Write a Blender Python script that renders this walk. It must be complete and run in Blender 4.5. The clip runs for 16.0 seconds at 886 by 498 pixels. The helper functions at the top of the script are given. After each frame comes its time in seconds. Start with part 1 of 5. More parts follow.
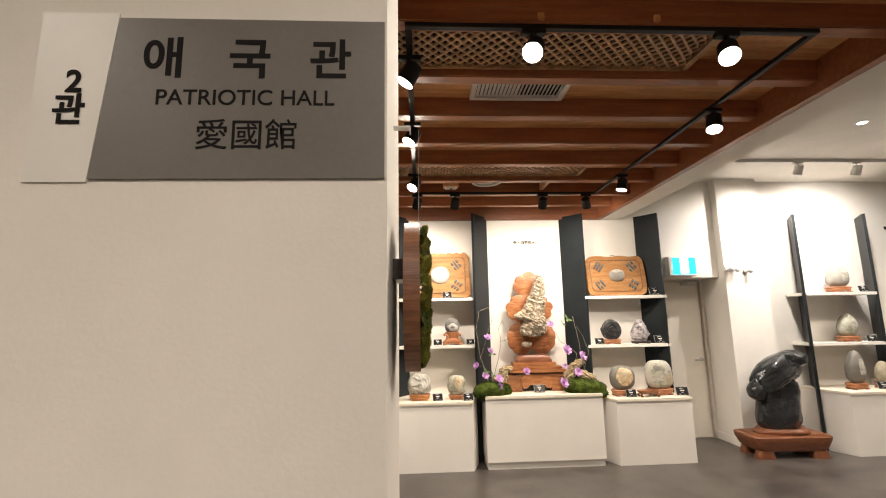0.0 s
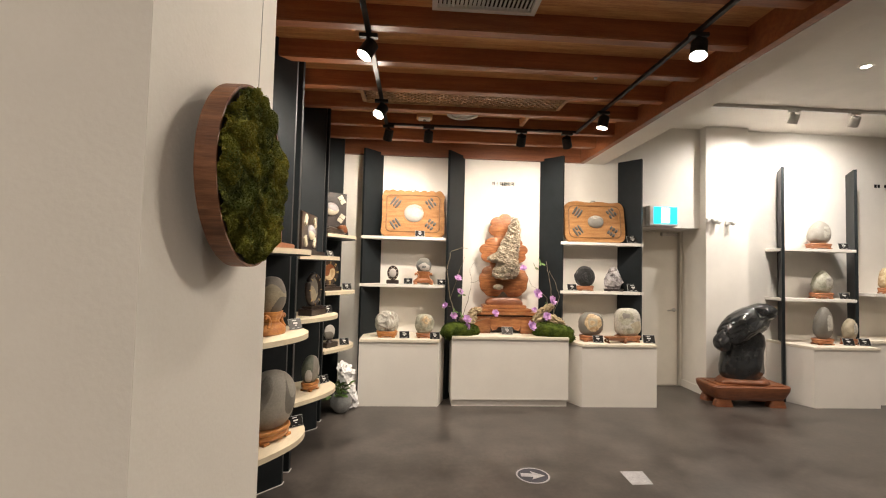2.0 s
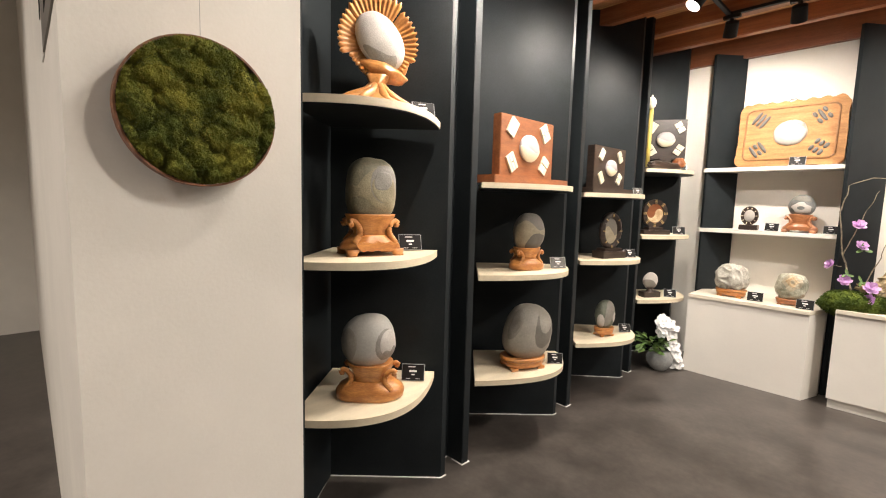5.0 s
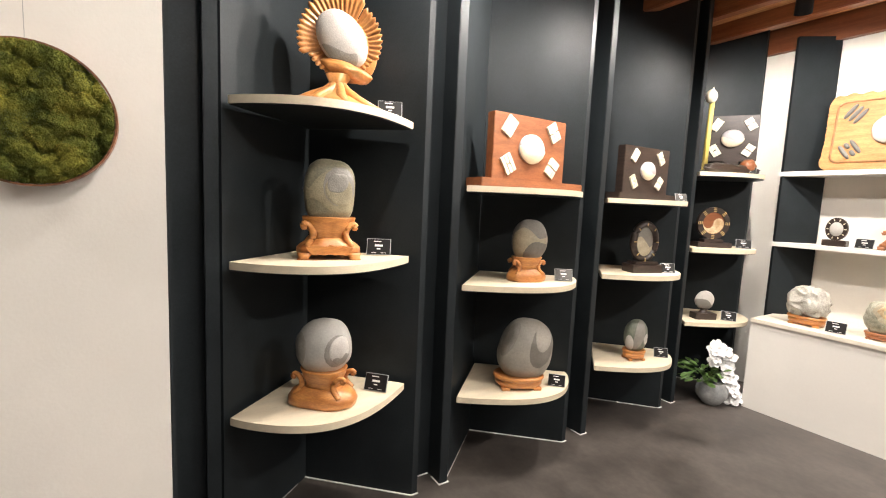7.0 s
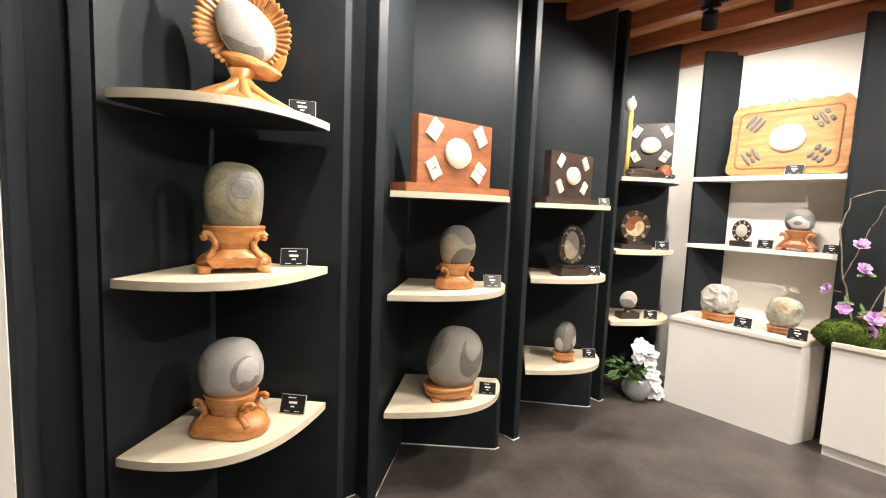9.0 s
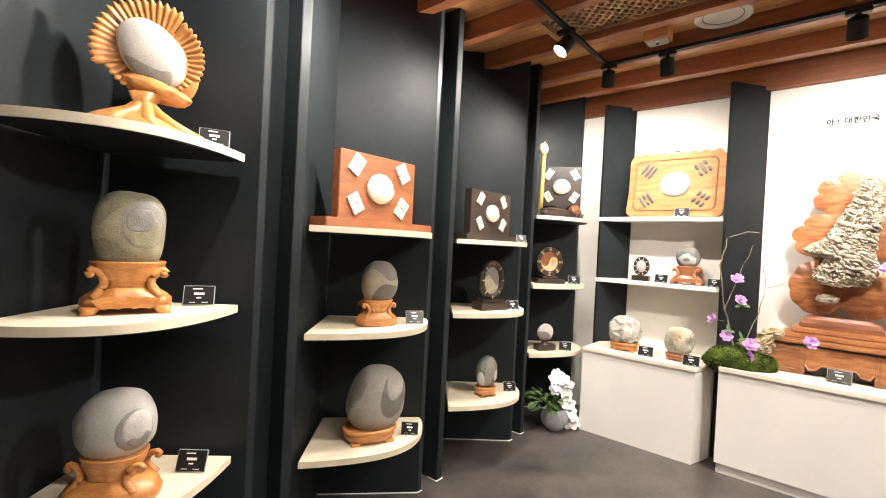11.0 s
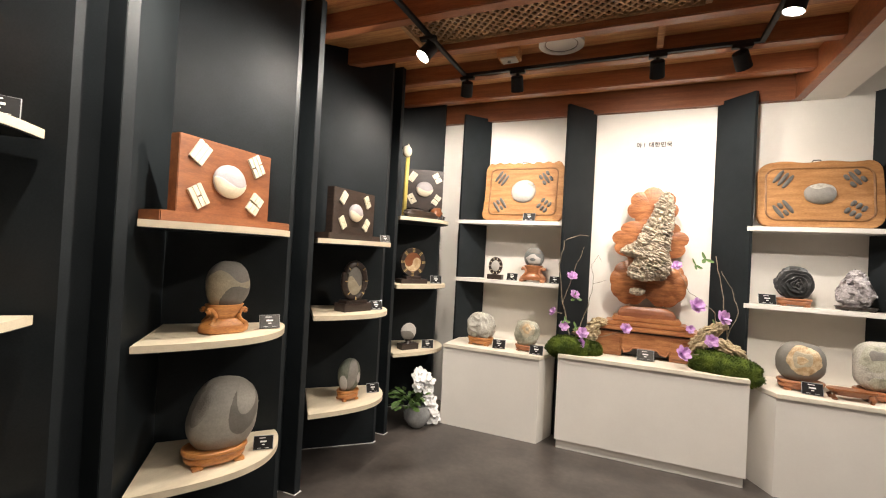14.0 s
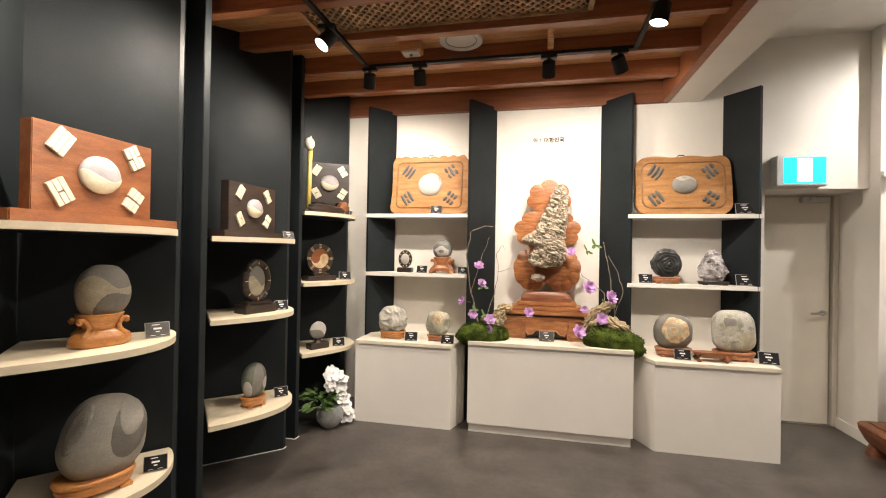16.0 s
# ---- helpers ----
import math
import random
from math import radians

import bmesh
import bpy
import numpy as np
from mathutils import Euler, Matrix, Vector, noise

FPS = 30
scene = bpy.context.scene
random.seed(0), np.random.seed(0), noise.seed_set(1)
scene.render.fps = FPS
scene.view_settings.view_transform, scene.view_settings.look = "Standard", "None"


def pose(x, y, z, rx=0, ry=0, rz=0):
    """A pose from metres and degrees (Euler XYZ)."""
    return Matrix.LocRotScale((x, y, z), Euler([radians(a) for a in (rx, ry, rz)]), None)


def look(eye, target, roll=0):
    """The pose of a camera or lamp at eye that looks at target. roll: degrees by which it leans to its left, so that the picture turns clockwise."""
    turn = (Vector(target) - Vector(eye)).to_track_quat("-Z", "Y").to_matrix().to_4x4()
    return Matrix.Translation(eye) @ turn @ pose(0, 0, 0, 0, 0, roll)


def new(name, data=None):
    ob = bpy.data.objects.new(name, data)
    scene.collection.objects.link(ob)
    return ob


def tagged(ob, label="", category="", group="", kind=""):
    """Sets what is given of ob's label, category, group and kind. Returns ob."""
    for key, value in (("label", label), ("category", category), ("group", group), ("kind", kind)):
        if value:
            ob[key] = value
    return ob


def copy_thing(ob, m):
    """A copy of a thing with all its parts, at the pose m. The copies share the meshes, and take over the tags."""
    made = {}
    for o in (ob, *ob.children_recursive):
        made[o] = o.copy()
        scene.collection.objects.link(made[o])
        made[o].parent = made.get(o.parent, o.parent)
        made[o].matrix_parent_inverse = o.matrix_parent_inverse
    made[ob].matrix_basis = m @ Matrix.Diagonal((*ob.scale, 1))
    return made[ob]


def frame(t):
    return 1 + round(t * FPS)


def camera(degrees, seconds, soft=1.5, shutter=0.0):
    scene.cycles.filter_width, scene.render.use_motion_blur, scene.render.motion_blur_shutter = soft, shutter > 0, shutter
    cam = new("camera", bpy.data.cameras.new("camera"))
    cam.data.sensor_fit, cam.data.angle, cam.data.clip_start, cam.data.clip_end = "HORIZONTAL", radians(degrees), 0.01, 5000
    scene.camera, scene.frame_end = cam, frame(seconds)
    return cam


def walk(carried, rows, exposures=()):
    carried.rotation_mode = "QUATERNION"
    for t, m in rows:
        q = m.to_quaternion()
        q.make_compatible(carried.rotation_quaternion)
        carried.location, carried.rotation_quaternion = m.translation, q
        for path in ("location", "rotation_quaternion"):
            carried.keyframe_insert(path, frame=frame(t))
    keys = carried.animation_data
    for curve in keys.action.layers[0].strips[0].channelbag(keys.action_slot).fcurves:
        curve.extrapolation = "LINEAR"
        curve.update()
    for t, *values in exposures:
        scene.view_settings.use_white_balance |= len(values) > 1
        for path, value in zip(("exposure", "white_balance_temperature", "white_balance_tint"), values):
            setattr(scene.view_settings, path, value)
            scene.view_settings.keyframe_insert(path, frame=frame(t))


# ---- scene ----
cam = camera(90.1, 16.0, soft=1.1)
PATH = [
    (0, (1.179, 0.4, 1.565), (1.285, 2.372, 1.882), -1.1),
    (0.5, (1.268, 0.395, 1.544), (1.409, 2.377, 1.774), -0.5),
    (1, (1.35, 0.387, 1.508), (1.491, 2.376, 1.664), 0.8),
    (1.5, (1.395, 0.43, 1.481), (1.532, 2.421, 1.608), 1.1),
    (2, (1.449, 0.55, 1.472), (1.575, 2.545, 1.557), 1.4),
    (2.5, (1.506, 0.659, 1.467), (1.558, 2.658, 1.484), 1.2),
    (3, (1.625, 0.747, 1.448), (1.369, 2.73, 1.418), 1.0),
    (3.5, (1.757, 0.788, 1.453), (1.102, 2.676, 1.356), 0.8),
    (4, (1.831, 0.891, 1.446), (0.885, 2.647, 1.287), 1.3),
    (4.5, (1.959, 0.961, 1.45), (0.663, 2.475, 1.264), 0.9),
    (5, (2.183, 1.029, 1.446), (0.742, 2.4, 1.237), 1.5),
    (7.5, (2.421, 1.611, 1.483), (0.725, 2.651, 1.277), 2.5),
    (8, (2.406, 1.63, 1.493), (0.751, 2.733, 1.29), 2.5),
    (8.5, (2.399, 1.651, 1.483), (0.81, 2.851, 1.291), 2.4),
    (9, (2.392, 1.661, 1.49), (0.859, 2.931, 1.302), 2.3),
    (11.5, (2.389, 1.682, 1.501), (1.154, 3.255, 1.511), 3.2),
    (12, (2.387, 1.695, 1.496), (1.227, 3.325, 1.511), 3.4),
    (12.5, (2.395, 1.699, 1.493), (1.316, 3.383, 1.51), 3.4),
    (13, (2.398, 1.698, 1.491), (1.429, 3.448, 1.509), 3.4),
    (13.5, (2.39, 1.701, 1.489), (1.524, 3.504, 1.51), 3.2),
    (14, (2.395, 1.697, 1.487), (1.597, 3.53, 1.508), 3.1),
    (14.5, (2.396, 1.694, 1.483), (1.689, 3.565, 1.504), 2.9),
    (15, (2.409, 1.698, 1.482), (1.798, 3.602, 1.498), 2.4),
    (15.5, (2.421, 1.697, 1.49), (1.905, 3.629, 1.497), 1.8),
    (16, (2.411, 1.697, 1.479), (1.995, 3.653, 1.489), 1.0),
]
EXPOSURES = [(0, 0.92, 6650, 10), (0.5, 0.68, 6600, 10), (1, 0.55, 6620, 10), (1.5, 0.58, 6650, 10), (3, 0.6, 6750, 10), (3.5, 0.58, 6650, 10), (4, 0.76, 6600, 10), (5, 1.02, 6350, 10), (7.5, 1.25, 6080, 10), (9, 1.25, 6120, 10), (11.5, 1.35, 6150, 10), (12.5, 1.18, 6150, 10), (13, 0.84, 6250, 10), (14, 0.70, 6350, 10), (15, 0.62, 6500, 10), (16, 0.68, 6600, 10)]
walk(cam, [(t, look(eye, target, roll)) for t, eye, target, roll in PATH], EXPOSURES)

# ---- world and lamps ----
world = bpy.data.worlds.new("world")
scene.world = world
world.use_nodes = True
world.node_tree.nodes["Background"].inputs[0].default_value = (0.9, 0.85, 0.8, 1)
world.node_tree.nodes["Background"].inputs[1].default_value = 0.02
WARM, NEUTRAL, COOL = (1.0, 0.895, 0.775), (1.0, 0.89, 0.78), (1.0, 0.94, 0.89)


def spot_light(eye, target, watts, cone=70, blend=0.7, color=WARM, size=0.035):
    data = bpy.data.lights.new("spot_light", "SPOT")
    data.energy, data.spot_size, data.spot_blend, data.color, data.shadow_soft_size = watts, radians(cone), blend, color, size
    ob = new("spot_light", data)
    ob.matrix_world = look(eye, target)
    return ob


# Lamps: place on the track, aim, watts, cone
LAMPS = [
    ((1.14, 4.17), (0.50, 3.45, 1.5), 70, 172), ((1.14, 3.14), (0.46, 2.80, 1.4), 60, 166), ((1.14, 2.40), (0.42, 2.45, 1.5), 34, 156),
    ((1.70, 2.185), (1.1, 1.1, 1.4), 15, 120), ((2.60, 2.185), (1.7, 0.8, 0.6), 24, 130), ((3.03, 2.92), (2.3, 2.2, 0.0), 28, 140), ((3.03, 4.2), (2.40, 4.25, 0.0), 100, 160),
    ((1.16, 4.825), (0.78, 5.7, 1.4), 54, 140), ((1.55, 4.825), (1.42, 5.85, 1.25), 22, 140), ((2.47, 4.825), (2.5, 5.85, 1.5), 44, 140), ((2.93, 4.825), (3.55, 5.85, 1.5), 32, 140)]
WHITE_LAMPS = [((5.50, 5.02), (5.38, 5.8, 1.4), 84, 150), ((6.20, 5.02), (6.35, 5.8, 1.9), 62, 150)]
# Only the first downlight is seen; the others are added as hall fill
DOWNLIGHTS_AND_FILL = [(5.29, 4.06), (7.4, 4.06), (5.22, 1.8), (7.4, 1.8), (5.22, -0.6), (1.6, -0.4), (-0.8, -0.4), (1.6, -2.4), (-0.8, -2.4)]
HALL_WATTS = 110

# ---- materials ----
def mat(name, base, rough=0.5, metal=0.0, vary=0.12, scale=6.0, fine=80.0, bump=0.1, spec=0.5, coat=0.0, random=0.0, stretch=(1, 1, 1), other=None, mix=(0.4, 0.65), detail=6.0):
    """A painted, stone or wooden surface: base colour varied at two scales, with relief."""
    m = bpy.data.materials.new(name)
    m.use_nodes = True
    nt = m.node_tree
    n, link = nt.nodes, nt.links.new
    bs = n["Principled BSDF"]
    bs.inputs["Roughness"].default_value, bs.inputs["Metallic"].default_value = rough, metal
    bs.inputs["Specular IOR Level"].default_value, bs.inputs["Coat Weight"].default_value = spec, coat
    co = n.new("ShaderNodeTexCoord")
    mp = n.new("ShaderNodeMapping")
    mp.inputs["Scale"].default_value = stretch
    link(co.outputs["Object"], mp.inputs["Vector"])
    big, small = n.new("ShaderNodeTexNoise"), n.new("ShaderNodeTexNoise")
    for tex, sc, det in ((big, scale, detail), (small, fine, 4)):
        tex.inputs["Scale"].default_value, tex.inputs["Detail"].default_value, tex.inputs["Roughness"].default_value = sc, det, 0.6
        link(mp.outputs["Vector"], tex.inputs["Vector"])
    ramp = n.new("ShaderNodeValToRGB")
    ramp.color_ramp.elements[0].position, ramp.color_ramp.elements[1].position = mix
    dark = other or tuple(c * (1 - 2.2 * vary) for c in base)
    ramp.color_ramp.elements[0].color, ramp.color_ramp.elements[1].color = (*dark, 1), (*base, 1)
    link(big.outputs["Fac"], ramp.inputs["Fac"])
    grain = n.new("ShaderNodeMix")
    grain.data_type, grain.blend_type = "RGBA", "OVERLAY"
    grain.inputs["Factor"].default_value = min(1.0, vary * 3)
    link(ramp.outputs["Color"], grain.inputs["A"])
    link(small.outputs["Fac"], grain.inputs["B"])
    out = grain.outputs["Result"]
    if random:
        info, hsv = n.new("ShaderNodeObjectInfo"), n.new("ShaderNodeHueSaturation")
        rng = n.new("ShaderNodeMapRange")
        rng.inputs["To Min"].default_value, rng.inputs["To Max"].default_value = 1 - random, 1 + random
        link(info.outputs["Random"], rng.inputs["Value"])
        link(rng.outputs["Result"], hsv.inputs["Value"])
        link(out, hsv.inputs["Color"])
        out = hsv.outputs["Color"]
    link(out, bs.inputs["Base Color"])
    if bump:
        bp = n.new("ShaderNodeBump")
        bp.inputs["Strength"].default_value, bp.inputs["Distance"].default_value = bump, 0.01
        link(small.outputs["Fac"], bp.inputs["Height"])
        link(bp.outputs["Normal"], bs.inputs["Normal"])
    rr = n.new("ShaderNodeMapRange")
    rr.inputs["To Min"].default_value, rr.inputs["To Max"].default_value = max(0.02, rough - 0.08), min(1, rough + 0.08)
    link(big.outputs["Fac"], rr.inputs["Value"])
    link(rr.outputs["Result"], bs.inputs["Roughness"])
    return m


def glow(name, color, strength):
    m = bpy.data.materials.new(name)
    m.use_nodes = True
    bs = m.node_tree.nodes["Principled BSDF"]
    bs.inputs["Base Color"].default_value = (*color, 1)
    bs.inputs["Emission Color"].default_value, bs.inputs["Emission Strength"].default_value = (*color, 1), strength
    return m


PLASTER = mat("plaster", (0.82, 0.78, 0.715), 0.75, vary=0.03, scale=2.5, fine=120, bump=0.06)
PAINT_WHITE = mat("paint_white", (0.80, 0.76, 0.70), 0.5, vary=0.025, scale=2.0, fine=60, bump=0.03)
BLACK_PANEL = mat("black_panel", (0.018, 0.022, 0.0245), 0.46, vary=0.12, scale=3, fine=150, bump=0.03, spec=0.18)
BLACK_METAL = mat("black_metal", (0.016, 0.016, 0.017), 0.5, vary=0.1, scale=8, bump=0.02, spec=0.25)
FLOOR = mat("floor_screed", (0.104, 0.089, 0.078), 0.33, vary=0.12, scale=3.0, fine=26, bump=0.025, other=(0.032, 0.027, 0.024), mix=(0.28, 0.74), detail=7.5)
CEIL_WOOD = mat("ceiling_wood", (0.74, 0.43, 0.185), 0.5, vary=0.16, scale=5, fine=40, bump=0.08, stretch=(0.6, 8, 8), other=(0.54, 0.245, 0.095))
JOIST_WOOD = mat("joist_wood", (0.37, 0.138, 0.056), 0.42, vary=0.14, scale=4, fine=40, bump=0.08, stretch=(0.6, 9, 9), other=(0.27, 0.094, 0.038))
FASCIA = mat("fascia_wood", (0.27, 0.096, 0.040), 0.45, vary=0.14, scale=4, fine=40, bump=0.08, stretch=(0.6, 9, 9), other=(0.20, 0.068, 0.028))
PLYWOOD = mat("plywood", (0.70, 0.60, 0.44), 0.5, vary=0.06, scale=3, fine=60, bump=0.03, stretch=(6, 1, 6))
BIRCH = mat("birch_top", (0.78, 0.705, 0.585), 0.5, vary=0.04, scale=3, fine=60, bump=0.03, stretch=(6, 1, 6))
PLASTIC_WHITE = mat("plastic_white", (0.76, 0.75, 0.72), 0.4, vary=0.02, scale=8, bump=0.0)


# ---- mesh helpers ----
def mesh_of(name, bm, smooth=False):
    bmesh.ops.recalc_face_normals(bm, faces=bm.faces)
    me = bpy.data.meshes.new(name)
    bm.to_mesh(me)
    bm.free()
    for p in me.polygons:
        p.use_smooth = smooth
    return me


def solid(name, bm, material, smooth=False, **tags):
    """A top-level mesh."""
    me = mesh_of(name, bm, smooth)
    me.materials.append(material)
    return tagged(new(name, me), **tags)


def part(name, bm, material, parent, label="", smooth=False):
    """One mesh under a thing or a part."""
    me = mesh_of(name, bm, smooth)
    me.materials.append(material)
    ob = new(name, me)
    ob.parent = parent
    return tagged(ob, label)


def thing(name, m, label, category, group=""):
    ob = new(name)
    ob.empty_display_size = 0.05
    ob.matrix_world = m
    return tagged(ob, label, category, group)


def box(x0, x1, y0, y1, z0, z1, bevel=0.0, bm=None):
    bm = bm or bmesh.new()
    made = bmesh.ops.create_cube(bm, size=1)["verts"]
    for v in made:
        v.co = Vector(((x0 + x1) / 2 + v.co.x * (x1 - x0), (y0 + y1) / 2 + v.co.y * (y1 - y0), (z0 + z1) / 2 + v.co.z * (z1 - z0)))
    if bevel:
        edges = list({e for v in made for e in v.link_edges})
        bmesh.ops.bevel(bm, geom=edges, offset=bevel, segments=2, affect="EDGES")
    return bm


def prism(poly, z0, z1, bevel=0.0, bm=None):
    """An upright prism over a plan outline."""
    bm = bm or bmesh.new()
    low, high = ([bm.verts.new((x, y, z)) for x, y in poly] for z in (z0, z1))
    k = len(poly)
    faces = [bm.faces.new(low), bm.faces.new(high)]
    faces += [bm.faces.new((low[i], low[(i + 1) % k], high[(i + 1) % k], high[i])) for i in range(k)]
    if bevel:
        edges = list({e for f in faces[:2] for e in f.edges})
        bmesh.ops.bevel(bm, geom=edges, offset=bevel, segments=2, affect="EDGES")
    return bm


def plate(x0, y0, x1, y1, thick):
    """The plan outline of a thin panel from one point to another."""
    d = Vector((x1 - x0, y1 - y0)).normalized() * thick / 2
    return [(x0 - d.y, y0 + d.x), (x0 + d.y, y0 - d.x), (x1 + d.y, y1 - d.x), (x1 - d.y, y1 + d.x)]


# ---- the hall ----
S = "structure"
solid("floor", box(-4, 10, -4, 6.6, -0.1, 0), FLOOR, label="dark grey polished screed floor", kind=S)
solid("wall_back", box(0.3, 4.26, 5.855, 6.0, 0, 3.3), PLASTER, label="white painted back wall", kind=S)
solid("wall_sign", prism([(-4, 1.09), (1.1275, 1.09), (1.125, 1.54), (-4, 1.54)], 0, 3.3), PLASTER, label="white painted pier with the hall sign", kind=S)
solid("wall_left_outer", box(-0.2, 0.0, 1.58, 6.0, 0, 3.3), BLACK_PANEL, label="dark wall behind the display bays", kind=S)
solid("wall_west", box(-4.2, -4, -4, 1.09, 0, 3.3), PLASTER, kind=S, label="white painted wall")
solid("wall_south", box(-4.2, 10.2, -4.2, -4, 0, 3.3), PLASTER, kind=S, label="white painted wall")
solid("wall_east", box(10, 10.2, -4, 6.6, 0, 3.3), PLASTER, kind=S, label="white painted wall")
solid("wall_door", box(4.26, 5.0, 6.28, 6.4, 0, 3.3), PLASTER, kind=S, label="white wall round the door")
solid("door_lintel", box(4.26, 5.0, 5.857, 6.28, 2.04, 3.3), PLASTER, kind=S, label="white bulkhead over the door recess")
solid("wall_column", box(5.0, 5.55, 5.74, 6.4, 0, 3.3, 0.003), PLASTER, kind=S, label="white painted column")
solid("wall_right", box(5.55, 10, 5.855, 6.0, 0, 3.3), PLASTER, kind=S, label="white wall behind the second display")
solid("ceiling_white", box(3.5, 10.2, -4.2, 6.6, 3.3, 3.4), PLASTER, kind=S, label="white painted ceiling")
solid("ceiling_white_south", box(-4.2, 3.5, -4.2, 1.3, 3.3, 3.4), PLASTER, kind=S, label="white painted ceiling")
solid("beam_white", box(3.51, 3.76, 1.3, 5.855, 2.80, 3.3), PLASTER, kind=S, label="white downstand beam at the edge of the timber ceiling")
solid("ceiling_boards", box(-0.2, 3.51, 1.3, 5.855, 2.99, 3.1), CEIL_WOOD, kind=S, label="red-brown stained timber ceiling boards")
solid("fascia", box(0.0, 3.5, 5.80, 5.853, 2.80, 2.99), FASCIA, kind=S, label="red-brown timber fascia along the back wall")
solid("beam_trim", box(3.45, 3.507, 1.3, 5.80, 2.80, 2.99), JOIST_WOOD, kind=S, label="red-brown timber edge of the ceiling")
for y in (1.74, 2.20, 2.65, 3.11, 3.56, 4.01, 4.46, 4.93, 5.39):
    solid("joist", box(0.0, 3.45, y - 0.04, y + 0.04, 2.866, 2.995, 0.006), JOIST_WOOD, kind=S, label="red-brown stained timber ceiling joist")

# Saw-tooth display bays along the left wall
BAYS = [(1.73, 2.13, 2.56, (1.822, 1.213, 0.597)), (2.80, 3.187, 3.63, (1.56, 1.058, 0.463)), (3.88, 4.28, 4.66, (1.543, 1.06, 0.455)), (4.90, 5.30, 5.70, (1.782, 1.207, 0.638))]
for y0, yc, y1, heights in BAYS:
    cx = 0.2
    solid("bay_panel", prism(plate(0.56, y0 - 0.02, cx, yc, 0.02), 0, 2.99), BLACK_PANEL, kind=S, label="matt black side panel of a display bay")
    solid("bay_panel", prism([(cx, yc), (0.60, y1), (0.60, y1 + 0.03), (0.47, y1 + 0.06), (cx - 0.02, yc + 0.03)], 0, 2.99), BLACK_PANEL, kind=S, label="matt black back panel of a display bay")
    solid("bay_filler", box(0.44, 0.48, y1 + 0.03, y1 + 0.30, 0, 2.99), BLACK_PANEL, kind=S, label="matt black filler between display bays")
    solid("bay_post", box(0.45, 0.597, y0 - 0.075, y0 - 0.025, 0, 2.99, 0.003), BLACK_PANEL, kind=S, label="matt black upright post of a display bay")
    for a, b in (((0.56, y0 - 0.005), (cx + 0.008, yc)), ((cx + 0.008, yc), (0.605, y1 - 0.006)), ((0.605, y1 - 0.006), (0.605, y1 + 0.034)), ((0.484, y1 + 0.05), (0.484, y1 + 0.16))):
        solid("floor_joint", prism(plate(*a, *b, 0.007), 0.0004, 0.004), PLASTIC_WHITE, kind=S, label="white sealant line along the foot of a display bay")
    solid("floor_joint", box(0.52, 0.604, y0 - 0.081, y0 - 0.019, 0.0004, 0.004), PLASTIC_WHITE, kind=S, label="white sealant line round the foot of a post")
    for z in heights:
        chord, sag = y1 - y0 - (0.07 if y0 < 2 else 0.03), 0.215
        skew, blunt = (0.90, 0.95) if y0 < 2 else (1.28, 0.72)
        mid = y0 + 0.006 + chord / 2
        front = [(0.60 + sag * math.sin(math.pi * u ** skew) ** blunt, y0 + 0.006 + chord * u) for u in (0.5 - 0.5 * math.cos(math.pi * k / 56) for k in range(57))]
        shelf = tagged(new("bay_shelf"), "pale plywood corner shelf with a rounded front", "shelf", kind=S)
        part("board", prism([*front, (cx + 0.035, yc)], z - 0.030, z, 0.002), PLYWOOD, shelf)
        # Added black sheet keeps the shelf's underside as dark as deep shade
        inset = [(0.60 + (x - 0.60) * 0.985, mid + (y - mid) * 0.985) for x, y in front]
        part("underside", prism([*inset, (cx + 0.04, yc)], z - 0.034, z - 0.0305), BLACK_PANEL, shelf, "black sheet standing in for the shade under the shelf")
solid("wall_left_front", box(0.0, 0.55, 1.542, 1.66, 0, 2.99), BLACK_PANEL, kind=S, label="matt black panel beside the pier")
solid("pier_cheek", box(0.55, 1.11, 1.542, 1.552, 0, 2.99), BLACK_PANEL, kind=S, label="matt black back of the pier")

# Back wall displays
for (xb, yb), (xf, yf) in (((1.035, 5.848), (0.845, 5.62)), ((2.015, 5.848), (1.815, 5.57)), ((2.965, 5.848), (3.175, 5.62)), ((3.945, 5.848), (4.125, 5.617))):
    solid("display_fin", prism(plate(xb, yb, xf, yf, 0.03), 0, 2.828), BLACK_PANEL, kind=S, label="matt black upright fin of the back display")
for x0, x1, heights in ((0.83, 1.82, (1.82, 1.275)), (3.15, 4.15, (1.815, 1.242))):
    for z in heights:
        solid("wall_shelf", box(x0, x1, 5.61, 5.855, z - 0.035, z, 0.002), PAINT_WHITE, kind=S, label="white painted wall shelf")


def plinth(outline, top, label, kick=0.0):
    ob = thing("display_plinth", pose(0, 0, 0), label, "plinth", "white display plinths")
    part("body", prism(outline, kick, top - 0.032), PAINT_WHITE, ob)
    part("top", prism([(x, y - 0.012 if y < 5.5 else y) for x, y in outline], top - 0.03, top, 0.003), BIRCH, ob, "pale birch top")
    if kick:
        xs = [x for x, y in outline]
        part("toe_kick", box(min(xs) + 0.01, max(xs) - 0.01, 5.325, 5.7, 0, kick - 0.002), PAINT_WHITE, ob)
    return ob


plinth([(0.885, 5.30), (1.727, 5.30), (1.80, 5.52), (1.80, 5.85), (0.885, 5.85)], 0.70, "white display plinth with a pale top by the back wall")
plinth([(1.87, 5.30), (3.145, 5.30), (3.145, 5.815), (1.87, 5.815)], 0.745, "wide white central display plinth with a recessed base", 0.075)
plinth([(3.295, 5.30), (4.135, 5.30), (4.135, 5.85), (3.19, 5.85), (3.19, 5.52)], 0.68, "white display plinth with a splayed corner beside the door")
